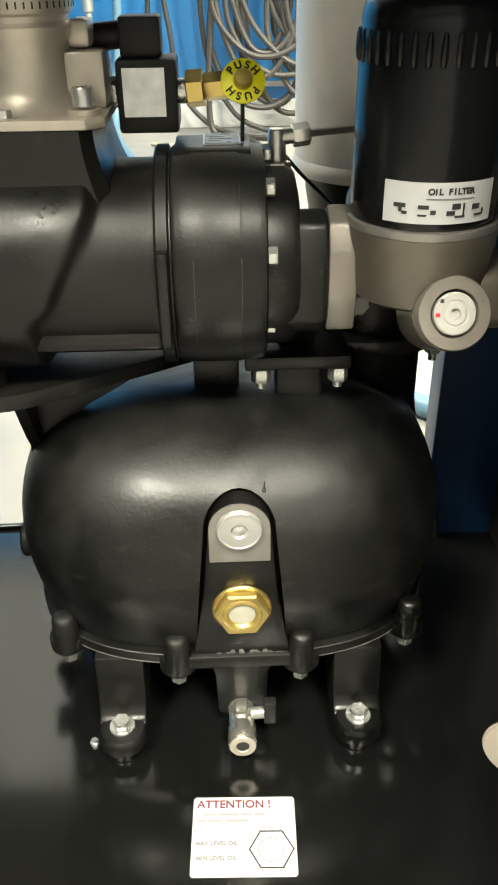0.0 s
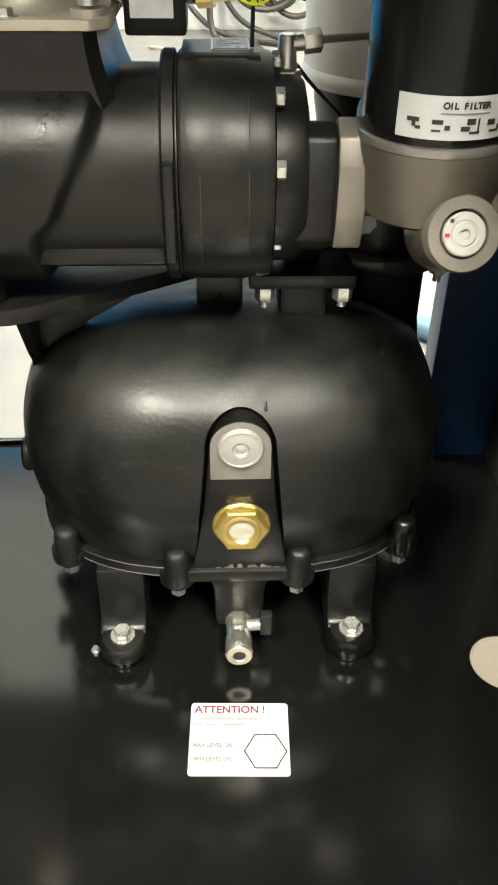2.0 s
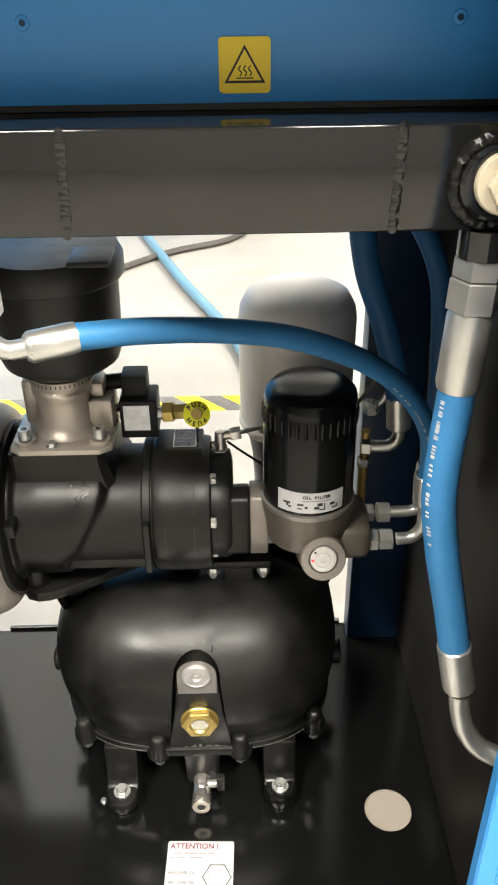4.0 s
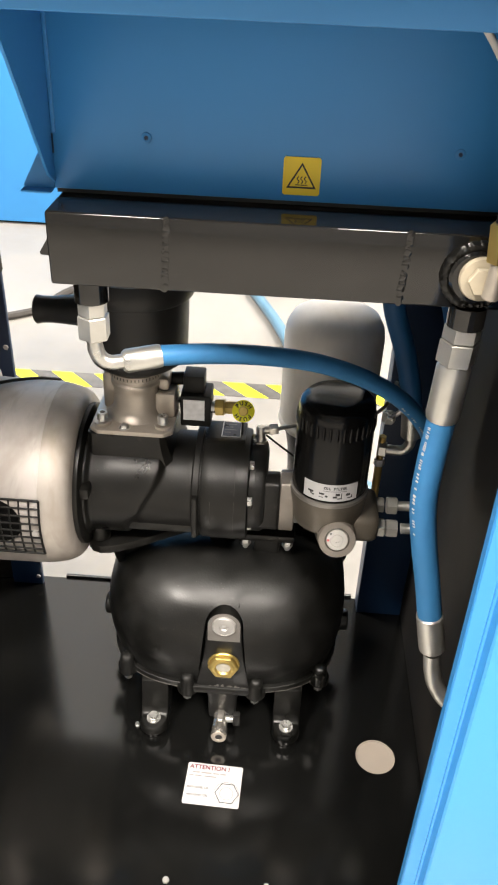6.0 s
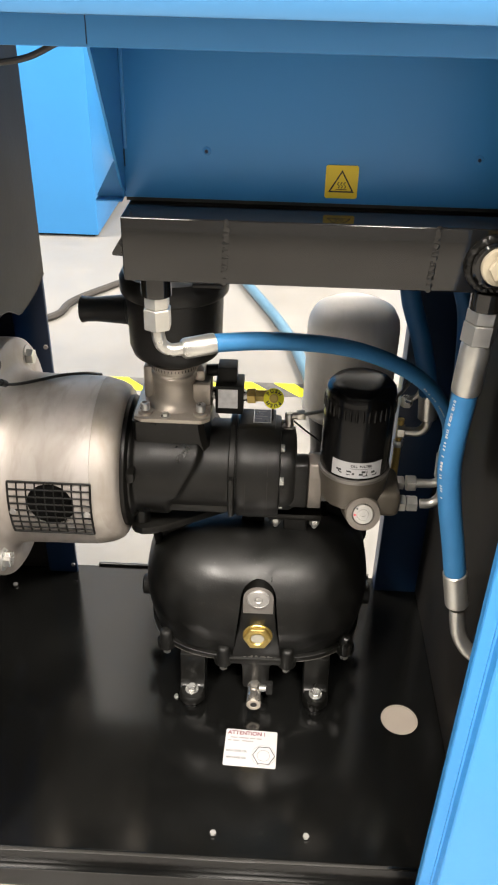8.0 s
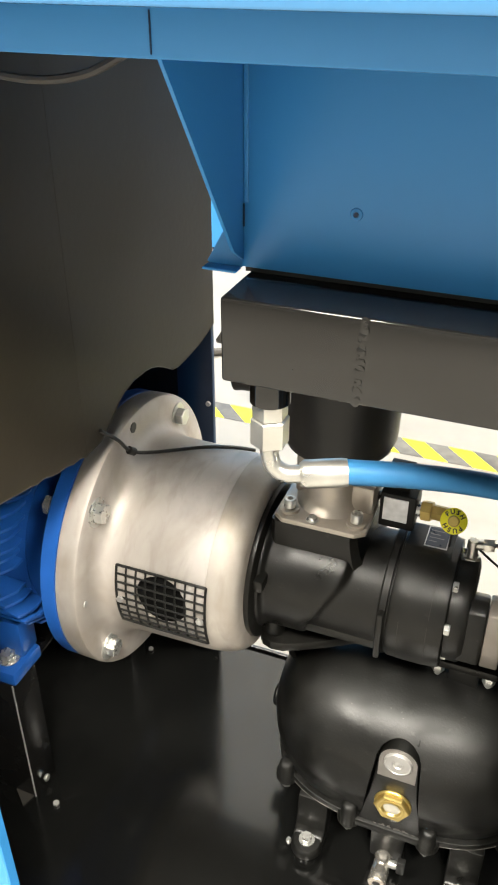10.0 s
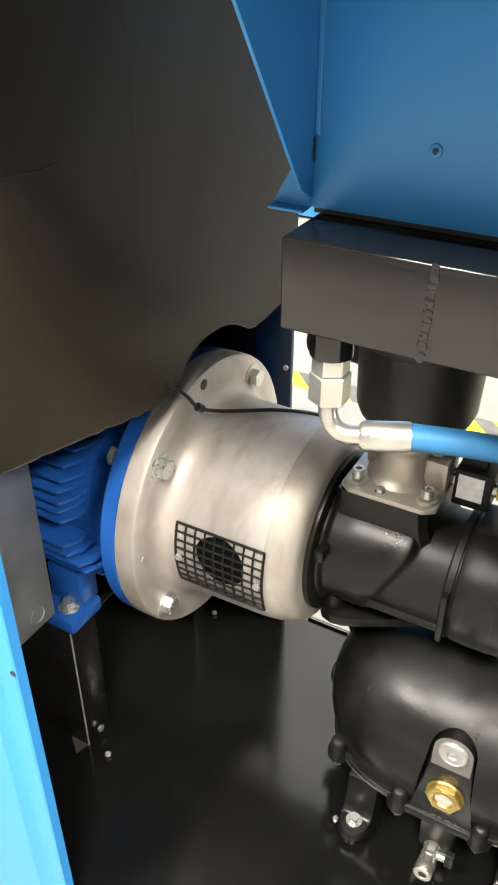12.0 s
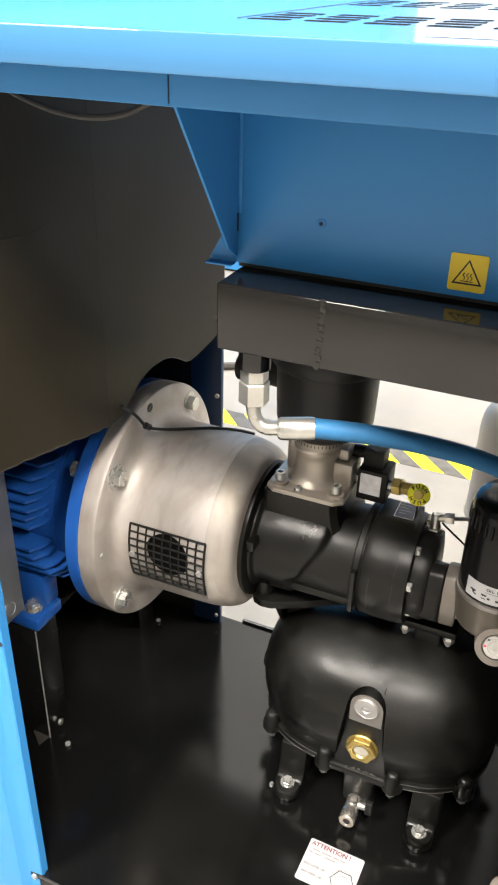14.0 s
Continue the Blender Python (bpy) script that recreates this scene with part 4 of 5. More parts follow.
part("bell", cut(lathe([(0, -0.308), (0.140, -0.308), (0.132, -0.3074), (0.1262, -0.3050), (0.1215, -0.3005), (0.1185, -0.295), (0.1166, -0.285), (0.1158, -0.260), (0.1155, -0.230), (0.1152, -0.205), (0.1147, -0.192), (0.1141, -0.1862), (0, -0.1862)], (0, MY, MZ), (1, 0, 0), 80), rod(on_bell(-0.236, -2.0, 0.05), on_bell(-0.236, -2.0, 0.16), 0.0305, seg=48)), M_ALU, bell, "", 30)
part("end_ring", lathe([(0, -0.1860), (0.1140, -0.1860), (0.1128, -0.1785), (0.1107, -0.1700), (0.1080, -0.1630), (0.1045, -0.1575), (0.1010, -0.1547), (0.096, -0.1535), (0, -0.1535)], (0, MY, MZ), (1, 0, 0), 80), M_ENDRING, bell, "brown-stained end ring")
# black cylinder fills the opening in place of its unlit depth
part("opening_shade", rod(on_bell(-0.236, -2.0, 0.0495), on_bell(-0.236, -2.0, 0.1085), 0.0304, seg=40), M_VOID, bell, "black fill painted as shade inside the opening")
part("flange", lathe([(0, -0.3335), (0.1610, -0.3335), (0.1625, -0.3325), (0.1628, -0.3140), (0.1618, -0.3102), (0.1590, -0.3082), (0.1365, -0.3078), (0, -0.3078)], (0, MY, MZ), (1, 0, 0), 72), M_ALU, bell)
for y, z in ((0.494, 0.464), (0.487, 0.280), (0.686, 0.478), (0.70, 0.272)):
    bolt(bell, (-0.308, y, z), (1, 0, 0), 0.019, 0.010)
part("pin", rod((-0.3080, 0.4525, 0.373), (-0.3060, 0.4525, 0.373), 0.0035, seg=16, bevel=0.0006), M_CAPALU, bell)
part("hole", rod((-0.3082, 0.581, 0.518), (-0.3072, 0.581, 0.518), 0.006, seg=18), M_INK, bell)
# guard mesh on a round opening
guard = thing("guard_mesh", "black wire guard mesh screwed over the opening", "guard mesh")
X0, X1, A0, A1 = -0.2870, -0.1835, -18.5, 20.5
for k in range(10):
    x = X0 + (X1 - X0) * k / 9
    r = 0.0015 if k in (0, 9) else 0.0012
    part("wire", tube([on_bell(x, A0 + (A1 - A0) * j / 8, 0.1173) for j in range(9)], r, seg=6, smooth=False), M_COIL, guard)
for k in range(9):
    a = A0 + (A1 - A0) * k / 8
    part("wire", tube([on_bell(X0, a, 0.1176), on_bell(X1, a, 0.1176)], 0.0015 if k in (0, 8) else 0.0012, seg=6, smooth=False), M_COIL, guard)
for x in (-0.2822, -0.1885):
    p = on_bell(x, 1.5, 0.1168)
    bolt(guard, p, (p - Vector((x, MY, MZ))), 0.0075, 0.003, washer=False, material=M_CAPALU, name="screw")

motor = thing("electric_motor", "blue finned electric motor on a black stand", "electric motor")
part("flange", lathe([(0, -0.3530), (0.1600, -0.3530), (0.1620, -0.3510), (0.1620, -0.3350), (0.1605, -0.3340), (0, -0.3340)], (0, MY, MZ), (1, 0, 0), 72), M_MOTOR, motor)
part("end_shield", lathe([(0, -0.40), (0.118, -0.40), (0.125, -0.375), (0.150, -0.3535), (0, -0.3535)], (0, MY, MZ), (1, 0, 0), 56), M_MOTOR, motor)
part("body", lathe([(0, -0.74), (0.112, -0.74), (0.118, -0.73), (0.118, -0.401), (0, -0.401)], (0, MY, MZ), (1, 0, 0), 56), M_MOTOR, motor)
for side in (-1, 1):
    for k in (0, 1, 2, 3, 4, 5, 6, 9, 10, 11, 12, 13, 14, 15, 16):
        z = MZ - 0.098 + k * 0.0122
        inner = math.sqrt(max(0.116 ** 2 - (z - MZ) ** 2, 0.02 ** 2))
        out = 0.150 - 0.10 * ((z - MZ) / 0.11) ** 4
        end = -0.404 + (0.012 if k < 5 else -0.004) + 0.003 * (k % 2)
        pts = [(-0.72, MY + side * inner * 0.9), (end, MY + side * inner * 0.9), (end, MY + side * (out - 0.018)), (end - 0.010, MY + side * out), (-0.72, MY + side * out)]
        part("fin", plate(pts, z - 0.0021, z + 0.0021, "z", bevel=0.0008), M_MOTOR, motor)
for y in (0.470, 0.724):
    part("foot", B((-0.475, -0.415, y - 0.028, y + 0.028, 0.212, 0.232), bevel=0.004), M_MOTOR, motor)
    part("foot_web", B((-0.47, -0.42, min(y, MY) if y < MY else y - 0.03, y + 0.03 if y < MY else y + 0.004, 0.232, 0.285), bevel=0.003), M_MOTOR, motor)
    bolt(motor, (-0.437, y - 0.006, 0.232), (0, 0, 1), 0.016, 0.009)
for y, z in ((0.488, 0.464), (0.487, 0.28)):
    part("nut", hexbar((-0.364, y, z), (-0.3532, y, z), 0.019), M_STEEL, motor)
stand = thing("motor_stand", "black folded steel motor stand", "stand")
part("front_sheet", B((-0.75, -0.4215, 0.443, 0.4475, 0.0, 0.2115), bevel=0.0018), M_SHEET, stand)
part("rear_sheet", B((-0.75, -0.4215, 0.7465, 0.75, 0.0, 0.2115), bevel=0.001), M_SHEET, stand)
part("return_flange", B((-0.4235, -0.4210, 0.4468, 0.488, 0.0, 0.2080), bevel=0.0006), M_SHEET, stand)
part("return_flange", B((-0.4235, -0.4210, 0.705, 0.7462, 0.0, 0.2080), bevel=0.0006), M_SHEET, stand)
part("top_sheet", B((-0.75, -0.4215, 0.4470, 0.7460, 0.2083, 0.2115)), M_SHEET, stand)
part("gusset", plate([(-0.452, 0.4428), (-0.424, 0.4428), (-0.429, 0.425)], 0.0005, 0.0025, "z"), M_CABLE, stand, "dull steel corner gusset")
# pale rod on the fold in place of its gleam
part("edge_highlight", rod((-0.4216, 0.4431, 0.001), (-0.4216, 0.4431, 0.2105), 0.0010, seg=8), M_CAPALU, stand, "bright rod painted as the fold's highlight")
bolt(stand, (-0.421, 0.465, 0.014), (1, 0, 0), 0.009, 0.004, washer=False)
solid("sensor_wire", tube([(-0.3065, 0.515, 0.551), (-0.300, 0.535, 0.530), (-0.296, 0.552, 0.508), (-0.286, 0.573, 0.4960), (-0.265, 0.600, 0.4885), (-0.240, 0.622, 0.4850), (-0.215, 0.645, 0.4770), (-0.200, 0.668, 0.4635)], 0.0021, seg=8), M_RUBBER, "thin black wire tied over the bell housing", "wire")
solid("cable_tie", lathe([(0.0022, -0.004), (0.0046, -0.004), (0.0046, 0.004), (0.0022, 0.004)], (-0.2955, 0.553, 0.5075), (0.4, 0.7, -0.6), 12), M_RUBBER, "black cable tie on the wire", "cable tie")
solid("hanging_wire", tube([(-0.245, 0.289, 0.9245), (-0.228, 0.289, 0.9165), (-0.198, 0.289, 0.9085), (-0.1685, 0.289, 0.9065), (-0.142, 0.289, 0.9105), (-0.120, 0.289, 0.9200)], 0.0022, seg=8), M_CABLE, "grey wire hanging under the top rail", "wire")

# ---------------------------------------------------------------- intake valve and air filter
VX, VY = -0.090, 0.612
val = thing("intake_valve", "bare cast alloy intake valve", "valve")
part("base", plate([(-0.139, 0.568), (-0.129, 0.560), (-0.052, 0.560), (-0.041, 0.568), (-0.041, 0.655), (-0.139, 0.655)], 0.4545, 0.4605, "z", bevel=0.0015), M_VALVE, val)
part("body", lathe([(0, 0), (0.037, 0), (0.0310, 0.005), (0.0280, 0.011), (0.0272, 0.030), (0.0275, 0.037), (0.0300, 0.0400), (0.0302, 0.0445), (0.0280, 0.0470), (0.0280, 0.0500), (0.0298, 0.0515), (0.0298, 0.0592), (0, 0.0592)], (VX, VY, 0.4605), (0, 0, 1), 40), M_VALVE, val)
part("port", B((-0.066, -0.0425, 0.598, 0.64, 0.4600, 0.492), bevel=0.003), M_VALVE, val)
part("ear", B((-0.1315, -0.117, 0.612, 0.640, 0.4600, 0.508), bevel=0.004), M_VALVE, val)
part("port", B((-0.064, -0.050, 0.605, 0.635, 0.492, 0.508), bevel=0.004), M_VALVE, val)
for x, y in ((-0.125, 0.5765), (-0.0535, 0.5765), (-0.127, 0.645)):
    part("bolt_seat", rod((x, y, 0.4595), (x, y, 0.464), 0.010), M_VALVE, val)
    bolt(val, (x, y, 0.464), (0, 0, 1), 0.0125, 0.010, washer=False, socket=True)
bolt(val, (-0.098, 0.569, 0.4595), (0, 0, 1), 0.008, 0.004)
clamp = part("hose_clamp", lathe([(0.0295, 0), (0.0312, 0), (0.0312, 0.0065), (0.0295, 0.0065)], (VX, VY, 0.5130), (0, 0, 1), 40), M_VALVE, val, "steel hose clamp")
for k in range(44):
    q = 2 * math.pi * k / 44
    part("clamp_slot", merge(bmesh.new(), B((0.0311, 0.0314, -0.0005, 0.0005, 0.0015, 0.0050)), Matrix.Translation((VX, VY, 0.5130)) @ Matrix.Rotation(q, 4, "Z")), M_INK, clamp)
airf = thing("air_filter", "black plastic air filter canister with an inlet horn", "air filter")
part("bowl", lathe([(0, 0), (0.030, 0), (0.034, 0.003), (0.047, 0.006), (0.055, 0.012), (0.0585, 0.022), (0.0600, 0.070), (0.0605, 0.0930), (0, 0.0930)], (VX + 0.002, VY + 0.008, 0.5198), (0, 0, 1), 56), M_RUBBER, airf)
part("cover", lathe([(0, 0), (0.0655, 0), (0.0670, 0.002), (0.0670, 0.018), (0.063, 0.026), (0.03, 0.0285), (0, 0.0285)], (VX + 0.002, VY + 0.008, 0.6130), (0, 0, 1), 56), M_RUBBER, airf)
part("clip", B((-0.06, -0.024, 0.555, 0.60, 0.640, 0.645), bevel=0.002), M_RUBBER, airf)
part("inlet_horn", lathe([(0, 0), (0.0225, 0), (0.0225, 0.007), (0.0195, 0.009), (0.0175, 0.030), (0.0158, 0.050), (0.0160, 0.062), (0.0172, 0.0675), (0.0172, 0.0690), (0.0162, 0.0700), (0.0130, 0.067), (0.0120, 0.045), (0, 0.045)], (VX - 0.054, VY + 0.035, 0.5715), (-1, 0.03, -0.05), 32), M_RUBBER, airf)

# ---------------------------------------------------------------- solenoid valve with push button
sol = thing("solenoid_valve", "black solenoid valve with a brass fitting", "solenoid valve")
part("coil", B((-0.0375, -0.0005, 0.607, 0.645, 0.4440, 0.4860), bevel=0.0022), M_COIL, sol)
part("coil_label", B((-0.0335, -0.0080, 0.6058, 0.6068, 0.4540, 0.4815)), M_COILPAPER, sol, "worn white coil label")
part("connector", B((-0.0345, -0.0095, 0.615, 0.642, 0.4862, 0.5085), bevel=0.0015), M_COIL, sol)
part("cable_gland", rod((-0.0345, 0.63, 0.498), (-0.056, 0.63, 0.496), 0.0080, seg=18), M_COIL, sol)
part("nut", hexbar((-0.0425, 0.624, 0.466), (-0.0378, 0.624, 0.466), 0.016), M_STEEL, sol)
part("stem", rod((-0.0005, 0.618, 0.467), (0.005, 0.618, 0.467), 0.0075), M_STEEL, sol)
part("brass_nut", hexbar((0.005, 0.617, 0.468), (0.0160, 0.616, 0.469), 0.0190), M_BRASS, sol)
part("brass_pipe", rod((0.0160, 0.616, 0.469), (0.036, 0.6125, 0.4715), 0.0066), M_BRASS, sol)
part("brass_nut", hexbar((0.0165, 0.6157, 0.4693), (0.0300, 0.6138, 0.4706), 0.0145), M_BRASS, sol)
dn = Vector((0.0, -0.86, 0.5)).normalized()
dm = Matrix.Translation((0.0392, 0.602, 0.4735)) @ turned(dn)
btn = part("push_disc", merge(bmesh.new(), lathe([(0, 0), (0.0132, 0), (0.0134, 0.0005), (0.0134, 0.0017), (0.0130, 0.002), (0, 0.002)]), dm), M_LIME, sol, "yellow push disc")
part("button", merge(bmesh.new(), lathe([(0, 0.002), (0.0058, 0.002), (0.0056, 0.006), (0.0048, 0.0075), (0, 0.0078)]), dm), M_BRASS, btn)
part("body", rod((0.0392, 0.606, 0.4715), (0.036, 0.618, 0.468), 0.007), M_BRASS, sol)
frame_m = look((0.0392, 0.602, 0.4735), Vector((0.0392, 0.602, 0.4735)) - dn).to_3x3().to_4x4()
for word, base, sgn in (("PUSH", 90, -1), ("PUSH", 270, -1)):
    for k, ch in enumerate(word):
        a = radians(base + sgn * (k - 1.5) * 34)
        loc = Vector((0.0392, 0.602, 0.4735)) + dn * 0.0021 + frame_m.to_3x3() @ Vector((0.0094 * math.cos(a), 0.0094 * math.sin(a), 0))
        words(ch, 0.0064, M_INK, Matrix.Translation(loc) @ frame_m @ Matrix.Rotation(a - math.pi / 2, 4, "Z"), btn, bold=0.00025)

# ---------------------------------------------------------------- oil filter
FX, FY = 0.1475, 0.568
of = thing("oil_filter", "black spin-on oil filter can with a white label", "oil filter")
prof = [(0, 0), (0.0435, 0), (0.0447, 0.002), (0.0445, 0.012), (0.0443, 0.100), (0.0436, 0.1015), (0.0436, 0.106), (0.0425, 0.113), (0.037, 0.119), (0.026, 0.122), (0, 0.1225)]
part("can", lathe(prof, (FX, FY, 0.403), (0, 0, 1), 72), M_CAN, of)
part("seal_ring", lathe([(0.040, 0), (0.0462, 0), (0.0466, 0.002), (0.0462, 0.0045), (0.0448, 0.005), (0.040, 0.005)], (FX, FY, 0.3975), (0, 0, 1), 64), M_MACH, of, "bright seam ring")
for k in range(36):
    a = 2 * math.pi * k / 36
    x, y = FX + 0.0438 * math.cos(a), FY + 0.0438 * math.sin(a)
    part("flute", lathe([(0, 0), (0.0016, 0.001), (0.0022, 0.005), (0.0020, 0.013), (0.0012, 0.017), (0, 0.0175)], (x, y, 0.4870), (0, 0, 1), 8), M_CAN, of)


def wrap(x0, x1, z0, z1, r, n=18):
    """A curved label on the can: x measured round its front."""
    bm = bmesh.new()
    cols = []
    for k in range(n + 1):
        a = (x0 + (x1 - x0) * k / n) / 0.045
        p = [(FX + q * math.sin(a), FY - q * math.cos(a)) for q in (r, r + 0.0003)]
        cols.append([bm.verts.new((*p[i], z)) for i, z in ((0, z0), (1, z0), (1, z1), (0, z1))])
    for a, b in zip(cols, cols[1:]):
        for i in range(4):
            bm.faces.new((a[i], a[(i + 1) % 4], b[(i + 1) % 4], b[i]))
    bm.faces.new(cols[0])
    bm.faces.new(cols[-1])
    return bm


lab = part("label", wrap(-0.0345, 0.0325, 0.4075, 0.4305, 0.0448), M_PAPER, of, "white wrap label")
text = "OIL FILTER"
for k, ch in enumerate(text):
    if ch != " ":
        a = (0.0045 + (k - 4.5) * 0.00262) / 0.045
        p = Vector((FX + 0.0454 * math.sin(a), FY - 0.0454 * math.cos(a), 0.4255))
        words(ch, 0.0047, M_INK, Matrix.Translation(p) @ Matrix.Rotation(a, 4, "Z") @ Matrix.Rotation(math.pi / 2, 4, "X"), lab, bold=0.00022)
part("bar", wrap(-0.010, 0.018, 0.4212, 0.4219, 0.0452, 6), M_GREYINK, lab)
for k, rows in ((-0.024, ((-0.004, 0.003, 0.4165, 0.4188), (-0.001, 0.001, 0.4140, 0.4165), (0.001, 0.004, 0.4128, 0.4145))),
                (-0.010, ((-0.004, 0.002, 0.4160, 0.4182), (-0.004, 0.001, 0.4120, 0.4130), (0.003, 0.006, 0.4130, 0.4155))),
                (0.007, ((-0.002, 0.003, 0.4158, 0.4190), (-0.005, 0.0, 0.4125, 0.4150), (0.0, 0.006, 0.4110, 0.4122), (0.0045, 0.0055, 0.4122, 0.4190))),
                (0.0215, ((-0.004, 0.001, 0.4150, 0.4180), (-0.002, 0.004, 0.4112, 0.4124), (0.003, 0.0042, 0.4124, 0.4150)))):
    for x0, x1, z0, z1 in rows:
        part("pictogram", wrap(k + x0, k + x1, z0, z1, 0.0452, 3), M_INK, lab)

hd = thing("filter_head", "taupe cast filter head with a round indicator", "filter head")
part("body", lathe([(0, 0), (0.036, 0), (0.0405, 0.003), (0.0430, 0.012), (0.0445, 0.030), (0.0462, 0.041), (0.0462, 0.046), (0, 0.046)], (FX, FY, 0.3512), (0, 0, 1), 48), M_CASTGREY, hd)
part("side_arm", B((0.11, 0.150, 0.575, 0.64, 0.3525, 0.405), bevel=0.008, seg=3), M_CASTGREY, hd)
part("ring_boss", merge(bmesh.new(), lathe([(0, -0.042), (0.0250, -0.042), (0.0242, -0.028), (0.0232, -0.014), (0.0228, -0.010), (0, -0.010)], seg=40), Matrix.Translation((0.160, 0.517, 0.356)) @ turned((0.03, -0.94, 0.34))), M_CASTGREY, hd)
part("outlet_arm", B((0.165, 0.211, 0.540, 0.61, 0.333, 0.372), bevel=0.010, seg=3), M_CASTGREY, hd)
gd = Vector((0.03, -0.94, 0.34)).normalized()
gp = Vector((0.160, 0.517, 0.356))
gm = Matrix.Translation(gp) @ turned(gd)
ga_ = part("indicator_ring", merge(bmesh.new(), lathe([(0.012, -0.034), (0.0228, -0.034), (0.0224, -0.0015), (0.0215, 0.0), (0.0148, 0.0), (0.0142, -0.0012), (0.0140, -0.006), (0.012, -0.006)], seg=56), gm), M_ADAPT, hd, "machined indicator ring")
part("insert", merge(bmesh.new(), lathe([(0, -0.006), (0.0128, -0.006), (0.0128, 0.0002), (0.0120, 0.0010), (0.0085, 0.0010), (0.0078, 0.0004), (0.0070, 0.0004), (0.0064, 0.0012), (0.0032, 0.0012), (0.0030, -0.0008), (0, -0.0008)], seg=48), gm), M_INSERT, ga_, "white indicator insert")
part("pointer", merge(bmesh.new(), B((-0.0120, -0.0092, -0.0018, 0.0004, 0.0010, 0.0014))), M_RED, ga_, "small red pointer").data.transform(gm)
part("pointer", merge(bmesh.new(), B((-0.0094, -0.0072, 0.0064, 0.0086, 0.0010, 0.0014))), M_INK, ga_).data.transform(gm)
part("plug", hexbar((0.172, 0.552, 0.334), (0.172, 0.552, 0.322), 0.012), M_STEEL, hd)
part("union", hexbar((0.211, 0.562, 0.344), (0.220, 0.562, 0.344), 0.0205), M_STEELTUBE, hd)
part("union", hexbar((0.211, 0.592, 0.356), (0.220, 0.592, 0.356), 0.0175), M_STEELTUBE, hd)

# ---------------------------------------------------------------- separator cartridge
SX, SY = 0.146, 0.722
sep = thing("separator_cartridge", "grey painted separator cartridge on a black base", "separator")
part("can", lathe([(0, 0), (0.060, 0), (0.0625, 0.003), (0.0635, 0.010), (0.064, 0.130), (0.062, 0.143), (0.055, 0.156), (0.042, 0.163), (0.02, 0.1665), (0, 0.167)], (SX, SY, 0.395), (0, 0, 1), 64), M_GREYCAN, sep)
part("rolled_rim", lathe([(0.055, 0), (0.0635, 0.0005), (0.0652, 0.004), (0.0650, 0.009), (0.0636, 0.012), (0.055, 0.012)], (SX, SY, 0.3945), (0, 0, 1), 56), M_GREYCAN, sep)
part("base", lathe([(0, 0), (0.047, 0), (0.048, 0.05), (0.050, 0.08), (0.0545, 0.105), (0.0555, 0.1192), (0, 0.1192)], (SX, SY, 0.275), (0, 0, 1), 48), M_CAST, sep)
ear = [(SX + 0.062 * math.cos(q), SY - 0.018 + 0.046 * math.sin(q)) for q in [2 * math.pi * k / 36 for k in range(36)]]
part("flange", plate(ear, 0.262, 0.2748, "z", bevel=0.0015), M_CAST, sep)
for x in (0.092, 0.199):
    part("nut", hexbar((x, 0.690, 0.251), (x, 0.690, 0.2618), 0.0125), M_STEEL, sep)
    part("stud", rod((x, 0.690, 0.244), (x, 0.690, 0.251), 0.0035, seg=12), M_STEEL, sep)
part("riser", lathe([(0, 0), (0.052, 0), (0.0475, 0.03), (0.0470, 0.0918), (0, 0.0918)], (SX, SY - 0.004, 0.17), (0, 0, 1), 40), M_CAST, sep)

# ---------------------------------------------------------------- oil cooler
col = thing("oil_cooler", "black welded oil cooler header with fittings", "oil cooler")
part("header", B((-0.0925, 0.285, 0.3295, 0.47, 0.7355, 0.7900), bevel=0.0020, seg=3), M_COOLER, col)
part("core", B((-0.085, 0.28, 0.4705, 0.70, 0.745, 0.90)), M_COOLER, col)
for x in (-0.008, 0.163):
    weld = bmesh.new()
    r5 = random.Random(int(x * 1000) + 50)
    for k in range(38):
        s = r5.uniform(0.75, 1.1)
        merge(weld, lathe([(0, 0), (0.0026 * s, 0.0002), (0.0027 * s, 0.0006), (0.0019 * s, 0.0009 * s), (0, 0.0011 * s)], (x + 0.002 * (k / 38) + r5.uniform(-0.0004, 0.0004), 0.3297, 0.7370 + k * 0.0014), (r5.uniform(-0.2, 0.2), -1, r5.uniform(-0.3, 0.3)), 8))
    tagged(part("weld_bead", weld, M_COOLER, col), kind="stuff")
part("lug", plate([(-0.0912, 0.775), (-0.1060, 0.751), (-0.1053, 0.749), (-0.0912, 0.748)], 0.353, 0.356, "y"), M_COOLER, col, "pointed black lug plate")
part("lug_hole", rod((-0.0970, 0.3528, 0.760), (-0.0970, 0.3524, 0.760), 0.0024, seg=14), M_INK, col)
part("boss", rod((-0.069, 0.354, 0.7352), (-0.069, 0.354, 0.7145), 0.0135), M_COOLER, col)
part("boss", rod((0.214, 0.3293, 0.7615), (0.214, 0.3220, 0.7615), 0.0195, bevel=0.002), M_COOLER, col, "welded black boss")
r6 = random.Random(21)
ring = tube([(0.214 + 0.0212 * math.cos(math.pi * k / 24), 0.3292, 0.7615 + 0.0212 * math.sin(math.pi * k / 24)) for k in range(49)], 0.0040, n=2, seg=10)
for v in ring.verts:
    v.co += Vector((r6.uniform(-0.0007, 0.0007), r6.uniform(-0.0009, 0.0006), r6.uniform(-0.0007, 0.0007)))
tagged(part("weld_ring", ring, M_CAST, col, "rough black weld round the boss"), kind="stuff")
